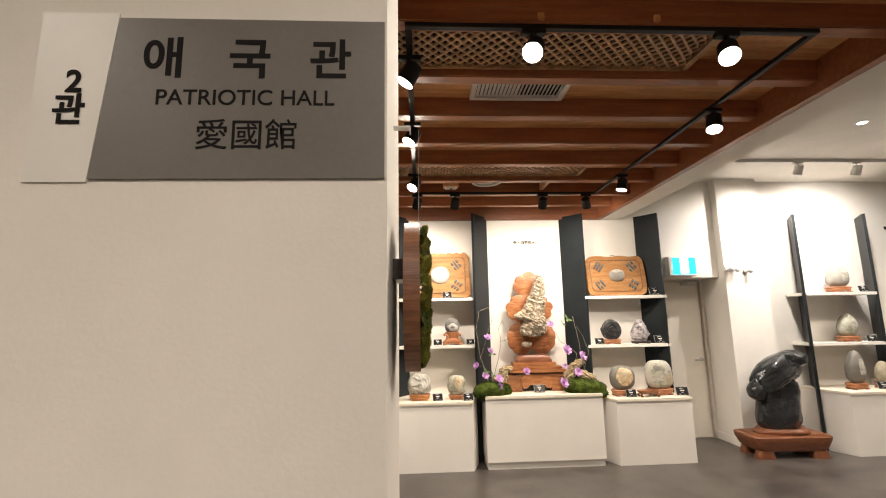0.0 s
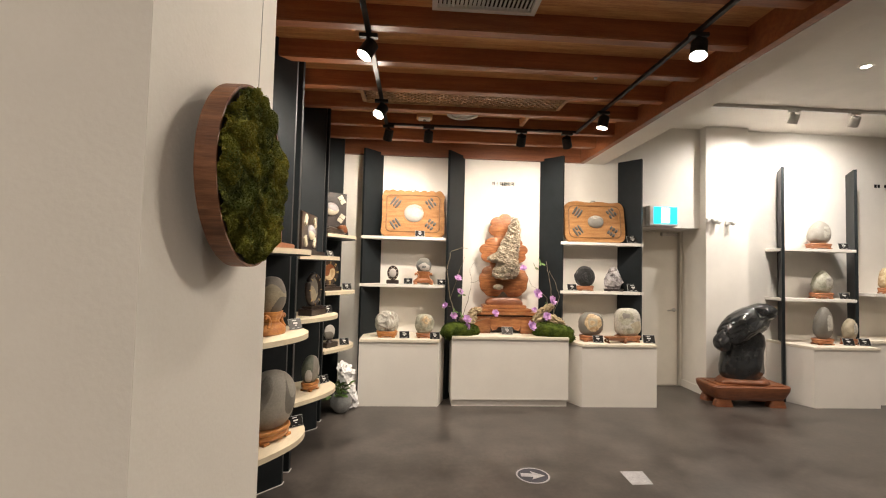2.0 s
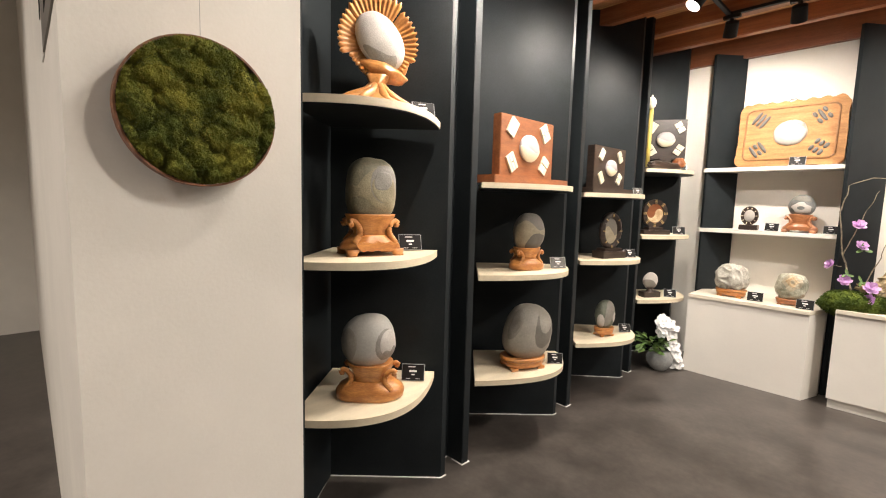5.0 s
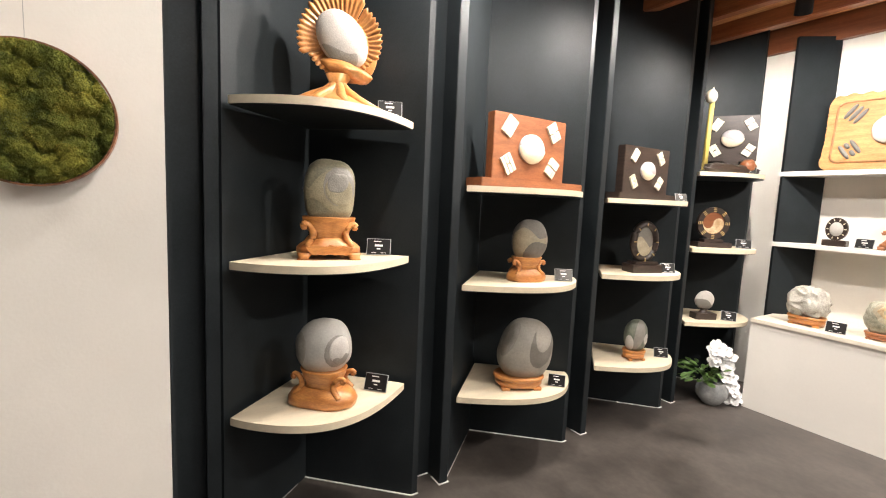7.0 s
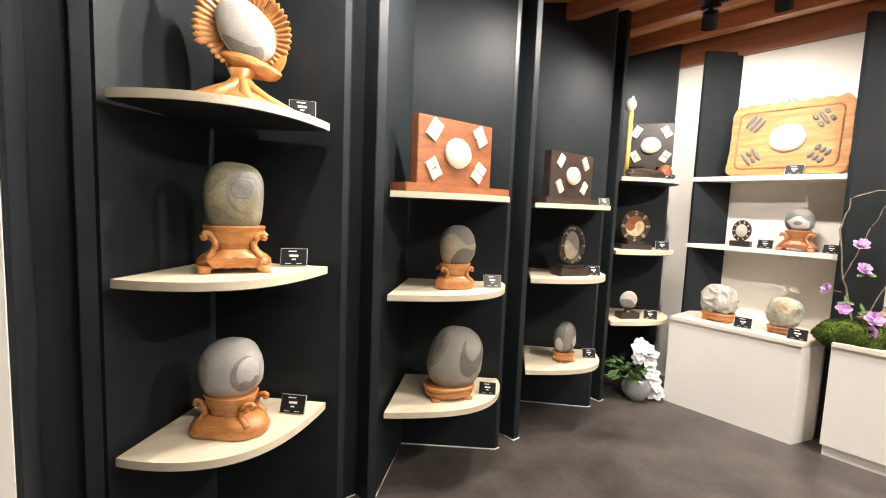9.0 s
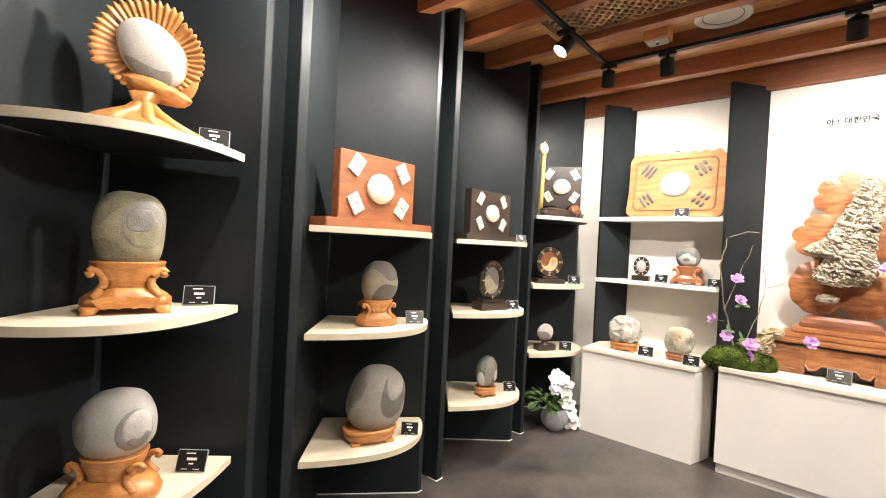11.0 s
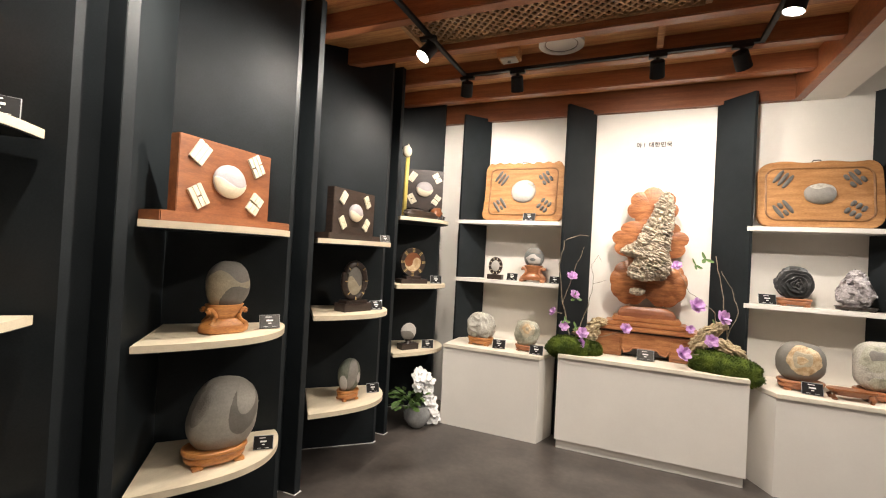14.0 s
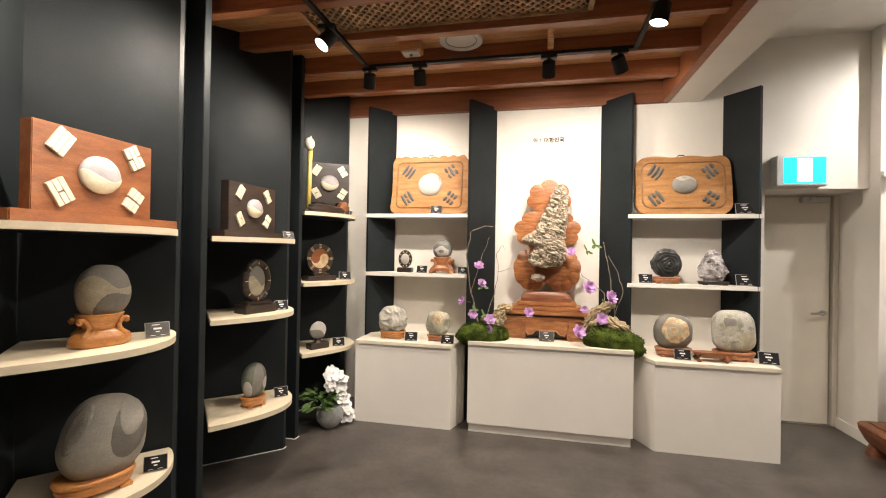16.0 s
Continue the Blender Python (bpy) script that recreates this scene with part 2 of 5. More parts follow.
# ---- things ----
WOOD_RED = mat("carved_wood_red", (0.46, 0.195, 0.080), 0.38, vary=0.2, scale=9, fine=60, bump=0.06, stretch=(1, 1, 5), other=(0.29, 0.105, 0.042), coat=0.25)
WOOD_TIER = mat("carved_wood_orange", (0.46, 0.185, 0.068), 0.36, vary=0.2, scale=10, fine=70, bump=0.06, stretch=(1, 1, 5), other=(0.25, 0.088, 0.033), coat=0.05)
WOOD_HONEY = mat("carved_wood_honey", (0.56, 0.25, 0.070), 0.36, vary=0.16, scale=10, fine=70, bump=0.06, stretch=(1, 1, 4), other=(0.38, 0.145, 0.040), coat=0.3)
WOOD_SHELL = mat("carved_wood_shell", (0.57, 0.265, 0.078), 0.32, vary=0.14, scale=12, fine=80, bump=0.05, other=(0.44, 0.19, 0.06), coat=0.3)
WOOD_BOARD = mat("flag_board_wood", (0.48, 0.245, 0.092), 0.6, vary=0.2, scale=5, fine=60, bump=0.08, spec=0.3, stretch=(1, 4, 6), other=(0.28, 0.125, 0.042), mix=(0.32, 0.68))
# Board wood darkened to suggest the shade in a groove
WOOD_GROOVE_SHADE = mat("groove_shade_wood", (0.30, 0.14, 0.05), 0.5, vary=0.15, scale=14, fine=80)
WOOD_DARK = mat("ebonised_wood", (0.040, 0.026, 0.020), 0.38, vary=0.2, scale=10, fine=80, stretch=(1, 1, 5), coat=0.2)
WOOD_PLAQUE = mat("cherry_plaque_wood", (0.27, 0.098, 0.035), 0.35, vary=0.14, scale=6, fine=70, stretch=(1, 5, 5), other=(0.19, 0.064, 0.023), coat=0.15)
WOOD_RAFT = mat("waxed_raft_wood", (0.24, 0.085, 0.034), 0.4, vary=0.16, scale=6, fine=70, stretch=(1, 5, 5), other=(0.15, 0.048, 0.02), coat=0.15)
WOOD_ALTAR = mat("altar_wood", (0.44, 0.195, 0.074), 0.4, vary=0.2, scale=7, fine=60, bump=0.06, stretch=(1, 5, 6), other=(0.27, 0.10, 0.037), coat=0.2)
WOOD_HOOP = mat("hoop_wood", (0.30, 0.130, 0.060), 0.5, vary=0.2, scale=20, fine=120, bump=0.08, stretch=(0.3, 3, 3), other=(0.15, 0.06, 0.028))
GOLD = mat("gold_inlay", (0.58, 0.42, 0.17), 0.4, vary=0.1, scale=30, fine=120, bump=0.02)
IVORY = mat("ivory_tile", (0.72, 0.65, 0.50), 0.5, vary=0.06, scale=30, fine=150, random=0.06)
STONE_WHITE = mat("stone_white", (0.53, 0.495, 0.455), 0.5, vary=0.08, scale=14, fine=180, bump=0.15)
STONE_GREY = mat("stone_grey", (0.36, 0.335, 0.29), 0.55, vary=0.08, scale=12, fine=110, bump=0.08)
STONE_PALE = mat("stone_pale_grey", (0.47, 0.45, 0.41), 0.55, vary=0.06, scale=10, fine=110, bump=0.08)
STONE_GREYER = mat("stone_slate_grey", (0.19, 0.175, 0.15), 0.55, vary=0.08, scale=12, fine=110, bump=0.08)
STONE_OLIVE = mat("stone_olive", (0.27, 0.245, 0.165), 0.5, vary=0.2, scale=9, fine=120, bump=0.2, other=(0.15, 0.135, 0.09))
STONE_TAN = mat("stone_tan", (0.42, 0.36, 0.255), 0.55, vary=0.14, scale=16, fine=160, bump=0.15)
STONE_CREAM = mat("stone_cream", (0.68, 0.55, 0.36), 0.5, vary=0.12, scale=22, fine=140, bump=0.2, other=(0.40, 0.26, 0.13))
STONE_DARK = mat("stone_black", (0.022, 0.024, 0.026), 0.22, vary=0.15, scale=7, fine=60, bump=0.12, coat=0.4)
STONE_ROSE = mat("stone_charcoal", (0.055, 0.055, 0.055), 0.3, vary=0.15, scale=9, fine=70, bump=0.12, coat=0.2)
STONE_LIGHT = mat("stone_pale_figured", (0.47, 0.445, 0.385), 0.55, vary=0.2, scale=14, fine=120, bump=0.4, other=(0.24, 0.22, 0.19), mix=(0.36, 0.5))
STONE_GREEN = mat("stone_green_grey", (0.17, 0.18, 0.135), 0.5, vary=0.18, scale=13, fine=120, bump=0.2, other=(0.10, 0.11, 0.085))
STONE_SAGE = mat("stone_sage_figured", (0.42, 0.405, 0.32), 0.55, vary=0.2, scale=11, fine=120, bump=0.3, other=(0.20, 0.195, 0.14), mix=(0.35, 0.55))
STONE_BLUE = mat("stone_blue_grey", (0.21, 0.215, 0.205), 0.5, vary=0.2, scale=11, fine=140, bump=0.2)
STONE_MID = mat("stone_mid_grey", (0.28, 0.26, 0.23), 0.55, vary=0.1, scale=13, fine=150, bump=0.2)
STONE_SAND = mat("stone_sand", (0.47, 0.405, 0.29), 0.55, vary=0.1, scale=15, fine=150, bump=0.2)
STONE_OCHRE = mat("stone_ochre", (0.34, 0.295, 0.19), 0.5, vary=0.12, scale=12, fine=140, bump=0.2)
STONE_LILAC = mat("stone_lilac_white", (0.38, 0.35, 0.355), 0.5, vary=0.06, scale=16, fine=160, bump=0.12)
STONE_SLATE = mat("stone_dark_slate", (0.13, 0.122, 0.11), 0.5, vary=0.12, scale=20, fine=140, bump=0.1)
STONE_CRAG = mat("stone_crag", (0.50, 0.425, 0.32), 0.75, vary=0.2, scale=14, fine=90, bump=0.7, other=(0.20, 0.165, 0.125), mix=(0.30, 0.50))
CRYSTAL = mat("stone_crystal", (0.46, 0.425, 0.425), 0.25, vary=0.2, scale=16, fine=90, bump=0.3, other=(0.16, 0.14, 0.14), mix=(0.36, 0.5))
MOSS = mat("moss", (0.255, 0.250, 0.040), 0.9, vary=0.08, scale=14, fine=160, bump=0.9, spec=0.15, other=(0.085, 0.105, 0.019))
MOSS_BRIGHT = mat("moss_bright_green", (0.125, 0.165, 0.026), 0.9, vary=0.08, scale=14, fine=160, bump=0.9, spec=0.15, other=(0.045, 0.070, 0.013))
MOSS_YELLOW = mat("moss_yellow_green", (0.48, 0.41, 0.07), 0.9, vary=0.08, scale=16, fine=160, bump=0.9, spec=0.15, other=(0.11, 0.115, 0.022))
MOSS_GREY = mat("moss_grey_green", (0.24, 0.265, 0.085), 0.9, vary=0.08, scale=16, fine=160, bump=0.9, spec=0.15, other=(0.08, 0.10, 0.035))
LEAF = mat("leaf", (0.105, 0.19, 0.045), 0.5, vary=0.2, scale=25, fine=120, bump=0.1)
PETAL_PURPLE = mat("petal_purple", (0.50, 0.25, 0.56), 0.6, vary=0.14, scale=40, fine=150, other=(0.66, 0.44, 0.68))
PETAL_WHITE = mat("petal_white", (0.80, 0.79, 0.78), 0.55, vary=0.04, scale=40, fine=150)
TWIG = mat("twig_bark", (0.30, 0.25, 0.175), 0.7, vary=0.2, scale=30, fine=120, bump=0.3)
DRIFTWOOD = mat("driftwood", (0.58, 0.48, 0.31), 0.7, vary=0.2, scale=18, fine=90, bump=0.5, stretch=(1, 1, 4), other=(0.34, 0.25, 0.13))
GLAZE = mat("grey_glazed_pot", (0.36, 0.365, 0.36), 0.22, vary=0.1, scale=10, fine=60, metal=0.35, bump=0.02)
CARD_BLACK = mat("card_black", (0.015, 0.014, 0.014), 0.5, spec=0.12, vary=0.05, scale=20, bump=0.0)
CARD_EDGE = mat("card_clear_edge", (0.40, 0.42, 0.42), 0.12, vary=0.03, scale=20, bump=0.0)
CARD_CLEAR = mat("card_smoked", (0.09, 0.085, 0.078), 0.3, vary=0.2, scale=30, bump=0.0)
CARD_INK = mat("card_print", (0.75, 0.73, 0.70), 0.5, vary=0.02, scale=30, bump=0.0)
SIGN_GREY = mat("sign_grey", (0.165, 0.150, 0.132), 0.42, vary=0.04, scale=5, fine=120, bump=0.02)
FLOOR_PRINT = mat("floor_sticker_print", (0.40, 0.39, 0.40), 0.5, vary=0.12, scale=12, fine=90, bump=0.02)
FLOOR_DISC = mat("floor_sticker_disc", (0.045, 0.045, 0.060), 0.5, vary=0.1, scale=12, bump=0.02)
SIGN_WHITE = mat("sign_white", (0.80, 0.77, 0.72), 0.4, vary=0.02, scale=5, fine=120, bump=0.02)
INK_BLACK = mat("ink_black", (0.012, 0.011, 0.011), 0.7, spec=0.1, vary=0.05, scale=20, bump=0.0)
DOOR_PAINT = mat("door_paint", (0.74, 0.69, 0.60), 0.45, vary=0.03, scale=3, fine=80, bump=0.03)
STEEL = mat("brushed_steel", (0.55, 0.53, 0.50), 0.3, metal=1.0, vary=0.06, scale=20, fine=100, bump=0.02)
YELLOW = mat("yellow_lacquer", (0.62, 0.50, 0.13), 0.35, vary=0.08, scale=14, bump=0.02)
LATTICE = mat("lattice_wood", (0.56, 0.33, 0.17), 0.5, vary=0.16, scale=12, fine=80, bump=0.05)
LENS_ON = glow("lamp_lens", (1.0, 0.93, 0.82), 30.0)
EXIT_CYAN = glow("exit_panel", (0.0, 0.55, 0.72), 1.6)
EXIT_WHITE = glow("exit_panel_white", (0.75, 1.0, 0.98), 2.2)
# Near-black colour for the shade seen through lattice and louvres
VOID_SHADE = mat("void_shade", (0.02, 0.012, 0.008), 0.8, vary=0.1, bump=0.0)


def shell(direction, size, seed, rough, freq, power):
    """A point of a stone's skin, for a unit direction."""
    d = Vector(direction).normalized()
    if power != 2:
        k = (abs(d.x) ** power + abs(d.y) ** power + abs(d.z) ** power) ** (-1 / power)
        d2 = d * k
    else:
        d2 = d
    f = 1 + rough * noise.noise(d * freq + Vector((seed * 7.3, seed * 3.1, seed))) + rough * 0.35 * noise.noise(d * freq * 3.1 + Vector((seed, 0, 5)))
    return Vector((d2.x * size[0] / 2 * f, d2.y * size[1] / 2 * f, d2.z * size[2] / 2 * f + size[2] / 2))


def ball(size, seed=0, rough=0.05, freq=1.6, power=2.0, level=4, lift=0.0):
    bm = bmesh.new()
    bmesh.ops.create_icosphere(bm, subdivisions=level, radius=1)
    for v in bm.verts:
        v.co = shell(v.co, size, seed, rough, freq, power) + Vector((0, 0, lift))
    return bm


def figure(size, seed, rough, freq, power, points, off, lift=0.0):
    """A marking of free outline on a stone's front: (x, z) points round it, 1 being a quarter turn."""
    bm = bmesh.new()
    n, rings = len(points), 8
    cx, cz = sum(p[0] for p in points) / n, sum(p[1] for p in points) / n
    loop = []
    for i in range(n):
        p0, p1, p2, p3 = (points[(i + k) % n] for k in (-1, 0, 1, 2))
        for k in range(8):
            t = k / 8
            loop.append([0.5 * (2 * b + (c - a) * t + (2 * a - 5 * b + 4 * c - d) * t * t + (3 * b - a - 3 * c + d) * t ** 3) for a, b, c, d in zip(p0, p1, p2, p3)])

    def skin(x, z, k):
        r = math.hypot(x, z)
        a = min(r, 1.6) * math.pi / 2
        d = (math.sin(a) * x / r, -math.cos(a), math.sin(a) * z / r) if r > 1e-6 else (0, -1, 0)
        c = Vector((0, 0, size[2] / 2))
        return bm.verts.new(c + (shell(d, size, seed, rough, freq, power) - c) * k + Vector((0, 0, lift)))

    rows = [[skin(cx + (x - cx) * i / rings, cz + (z - cz) * i / rings, off if i < rings else 0.992) for x, z in loop] for i in range(1, rings + 1)]
    mid = skin(cx, cz, off)
    for j in range(len(loop)):
        q = (j + 1) % len(loop)
        bm.faces.new((mid, rows[0][j], rows[0][q]))
        for a, b in zip(rows, rows[1:]):
            bm.faces.new((a[j], b[j], b[q], a[q]))
    return bm


def oval(x, z, a, b, turn=0.0, n=10, wobble=0.0, seed=0):
    """Points round a tilted oval for figure()."""
    t0, out = radians(turn), []
    for k in range(n):
        t = 2 * math.pi * k / n
        f = 1 + wobble * math.sin(k * 2.4 + seed)
        u, w = a * f * math.cos(t), b * f * math.sin(t)
        out.append((x + u * math.cos(t0) - w * math.sin(t0), z + u * math.sin(t0) + w * math.cos(t0)))
    return out


def viewing_stone(m, size, material, label, seed=1, rough=0.05, freq=1.6, power=2.0, marks=(), level=4):
    """A rounded stone with its lighter or darker markings."""
    ob = thing("viewing_stone", m, label, "stone", "viewing stones")
    stone = part("stone", ball(size, seed, rough, freq, power, level), material, ob, smooth=True)
    for k, (mark_material, points) in enumerate(marks):
        part("marking", figure(size, seed, rough, freq, power, points, 1.010 + 0.006 * k), mark_material, stone, smooth=True)
    return ob


def loft(rows, n=36, wave=None):
    """A closed skin through upright rows of (z, centre x, centre y, half width, half depth, power)."""
    bm = bmesh.new()
    rings = []
    for k, (z, cx, cy, a, b, p) in enumerate(rows):
        ring = []
        for j in range(n):
            t = 2 * math.pi * j / n
            c, s = math.cos(t), math.sin(t)
            f = wave(t, k) if wave else 1.0
            ring.append(bm.verts.new((cx + a * f * math.copysign(abs(c) ** (2 / p), c), cy + b * f * math.copysign(abs(s) ** (2 / p), s), z)))
        rings.append(ring)
    for low, high in zip(rings, rings[1:]):
        for j in range(n):
            bm.faces.new((low[j], low[(j + 1) % n], high[(j + 1) % n], high[j]))
    bm.faces.new(rings[0])
    bm.faces.new(rings[-1])
    return bm


def tube(points, radii, n=8, bm=None):
    bm = bm or bmesh.new()
    pts = [Vector(p) for p in points]
    if not isinstance(radii, (list, tuple)):
        radii = [radii] * len(pts)
    rings = []
    for i, p in enumerate(pts):
        ahead = (pts[min(i + 1, len(pts) - 1)] - pts[max(i - 1, 0)]).normalized()
        side = ahead.cross((0.3, 0.2, 1) if abs(ahead.z) < 0.9 else (1, 0.1, 0)).normalized()
        up = side.cross(ahead)
        rings.append([bm.verts.new(p + (side * math.cos(2 * math.pi * j / n) + up * math.sin(2 * math.pi * j / n)) * radii[i]) for j in range(n)])
    for a, b in zip(rings, rings[1:]):
        for j in range(n):
            bm.faces.new((a[j], a[(j + 1) % n], b[(j + 1) % n], b[j]))
    bm.faces.new(rings[0])
    bm.faces.new(rings[-1])
    return bm


def scroll(w, h, y, side):
    """A carved S-shaped arm that hugs the waist and ends in a round curl beside the cup."""
    pts = [(0.36, 0.30), (0.31, 0.40), (0.265, 0.50), (0.25, 0.60), (0.27, 0.71), (0.325, 0.81), (0.385, 0.84), (0.425, 0.79), (0.405, 0.73), (0.37, 0.75)]
    smooth = []
    for a, b in zip(pts, pts[1:]):
        smooth += [(a[0] + (b[0] - a[0]) * k / 3, a[1] + (b[1] - a[1]) * k / 3) for k in range(3)]
    smooth.append(pts[-1])
    return tube([(side * x * w, y * (1.35 - 0.55 * z), z * h) for x, z in smooth], [h * (0.085 - 0.03 * k / len(smooth)) for k in range(len(smooth))], 10)


def carved_stand(m, w, d, h, label, material=None, cup=0.62, curls=True, lobes=5, rooted=False):
    """A waisted carved wooden stand: bell-shaped foot with an arched, scalloped front, cup and curling arms."""
    material = material or WOOD_HONEY
    ob = thing("carved_stand", m, label, "stand", "carved wooden stands")
    foot = [(h * 0.13, 0, 0, w * 0.475, d * 0.47, 2.8), (h * 0.17, 0, 0, w * 0.5, d * 0.5, 2.7), (h * 0.27, 0, 0, w * 0.49, d * 0.49, 2.5), (h * 0.36, 0, 0, w * 0.43, d * 0.45, 2.3), (h * 0.44, 0, 0, w * 0.35, d * 0.40, 2.2), (h * 0.50, 0, 0, w * 0.30, d * 0.36, 2.2)]
    if rooted:
        foot = [(0, -w * 0.02, 0, w * 0.46, d * 0.46, 2.6), (h * 0.05, -w * 0.02, 0, w * 0.50, d * 0.50, 2.6), (h * 0.20, -w * 0.01, 0, w * 0.51, d * 0.51, 2.5), (h * 0.34, 0, 0, w * 0.47, d * 0.48, 2.3), (h * 0.45, 0, 0, w * 0.37, d * 0.42, 2.2), (h * 0.52, 0, 0, w * 0.30, d * 0.36, 2.2)]
    part("foot", loft(foot, 64, lambda t, k: 1 + 0.02 * math.cos(lobes * 2 * t) + (0.045 * math.cos(3 * t + 0.7) * (k > 0) if rooted else 0)), material, ob, smooth=True)
    waist = [(h * 0.47, 0, 0, w * 0.30, d * 0.36, 2.2), (h * 0.58, 0, 0, w * 0.27, d * 0.33, 2.1), (h * 0.70, 0, 0, w * cup * 0.43, d * 0.37, 2.1), (h * 0.84, 0, 0, w * cup * 0.49, d * 0.41, 2.1), (h * 0.95, 0, 0, w * cup * 0.52, d * 0.43, 2.1), (h * 0.985, 0, 0, w * cup * 0.53, d * 0.435, 2.1), (h * 1.0, 0, 0, w * cup * 0.515, d * 0.425, 2.1), (h * 0.95, 0, 0, w * cup * 0.46, d * 0.36, 2.1)]
    part("cup", loft(waist, 64, lambda t, k: 1 + (0.03 * math.cos(6 * t) + 0.015 * math.cos(14 * t)) * (k < 4)), material, ob, smooth=True)
    for x in (-1, 1):
        for y in (-1, 1):
            if not rooted:
                part("toe", loft([(0, x * w * 0.40, y * d * 0.36, w * 0.095, d * 0.12, 2.5), (h * 0.05, x * w * 0.39, y * d * 0.35, w * 0.085, d * 0.11, 2.5), (h * 0.16, x * w * 0.36, y * d * 0.33, w * 0.135, d * 0.16, 2.5)], 18), material, ob, smooth=True)
            if curls:
                part("scroll", scroll(w * 0.98, h, y * d * 0.28, x), material, ob, smooth=True)
                part("curl", placed(ball((h * 0.13, h * 0.15, h * 0.13), 2, 0.02, level=2), pose(x * w * 0.385, y * d * 0.28 * 0.94, h * 0.69)), material, ob, smooth=True)
    wave = [(-0.36, 0.30), (-0.30, 0.16), (-0.24, 0.11), (-0.16, 0.15), (-0.08, 0.11), (0.0, 0.17), (0.08, 0.11), (0.16, 0.15), (0.24, 0.11), (0.30, 0.16), (0.36, 0.30), (0.20, 0.35), (0.06, 0.30), (0.0, 0.37), (-0.06, 0.30), (-0.20, 0.35)]
    if rooted:
        return ob
    part("apron", placed(prism([(x * w, z * h) for x, z in wave], d * 0.455, d * 0.515, 0.002), Matrix.Rotation(radians(90), 4, "X")), material, ob, "scalloped front apron")
    return ob


def low_stand(m, w, d, h, label, material=None):
    """A low oval wooden stand with a lipped rim and small feet."""
    material = material or WOOD_HONEY
    ob = thing("low_stand", m, label, "stand", "low wooden stone stands")
    part("body", loft([(h * 0.18, 0, 0, w * 0.42, d * 0.42, 2.3), (h * 0.35, 0, 0, w * 0.46, d * 0.46, 2.3), (h * 0.72, 0, 0, w * 0.47, d * 0.47, 2.3)], 40), material, ob, smooth=True)
    part("rim", loft([(h * 0.70, 0, 0, w * 0.48, d * 0.48, 2.3), (h * 0.80, 0, 0, w * 0.5, d * 0.5, 2.3), (h * 0.96, 0, 0, w * 0.49, d * 0.49, 2.3), (h, 0, 0, w * 0.46, d * 0.46, 2.3), (h * 0.9, 0, 0, w * 0.42, d * 0.42, 2.3)], 40), material, ob, smooth=True)
    for x in (-1, 1):
        for y in (-1, 1):
            part("toe", box(x * w * 0.31 - w * 0.08, x * w * 0.31 + w * 0.08, y * d * 0.30 - d * 0.08, y * d * 0.30 + d * 0.08, 0, h * 0.22, 0.002), material, ob)
    return ob


def writing(name, text, size, material, parent, m, depth=0.001, label="", bold=0.0):
    curve = bpy.data.curves.new(name, "FONT")
    curve.body, curve.size, curve.extrude, curve.align_x, curve.align_y = text, size, depth, "CENTER", "CENTER"
    curve.offset = bold
    tmp = bpy.data.objects.new(name, curve)
    scene.collection.objects.link(tmp)
    me = bpy.data.meshes.new_from_object(tmp.evaluated_get(bpy.context.evaluated_depsgraph_get()))
    bpy.data.objects.remove(tmp)
    me.materials.clear()
    me.materials.append(material)
    ob = new(name, me)
    ob.parent, ob.matrix_local = parent, m
    return tagged(ob, label)


UP = Matrix.Rotation(radians(90), 4, "X")  # lays flat writing upright, facing -y


def placed(bm, m):
    bm.transform(m)
    return bm


# Black name cards
def name_card(m, label, clear=False):
    ob = thing("name_card", m, label, "name card", "name cards")
    lean = pose(0, 0, 0.002, -22)
    part("backing", placed(box(-0.055, 0.055, 0.0, 0.004, 0, 0.078, 0.001), lean), CARD_EDGE, ob, "clear acrylic edge")
    panel = part("panel", placed(box(-0.052, 0.052, -0.002, -0.0005, 0.003, 0.075), lean), CARD_CLEAR if clear else CARD_BLACK, ob)
    for z, wide, tall in ((0.062, 0.034, 0.004), (0.040, 0.036, 0.009), (0.026, 0.016, 0.005), (0.009, 0.022, 0.0018), (0.009, -0.022, 0.0018)):
        off = 0.022 if z < 0.01 else 0.0
        c = math.copysign(off, wide) - 0.006 * (z > 0.05)
        part("print", placed(box(c - abs(wide) / 2, c + abs(wide) / 2, -0.0035, -0.0021, z, z + tall), lean), CARD_INK, panel)
    part("prop", placed(box(-0.02, 0.02, 0.003, 0.006, 0, 0.05), pose(0, 0.026, 0, 8)), CARD_EDGE, ob)
    return ob


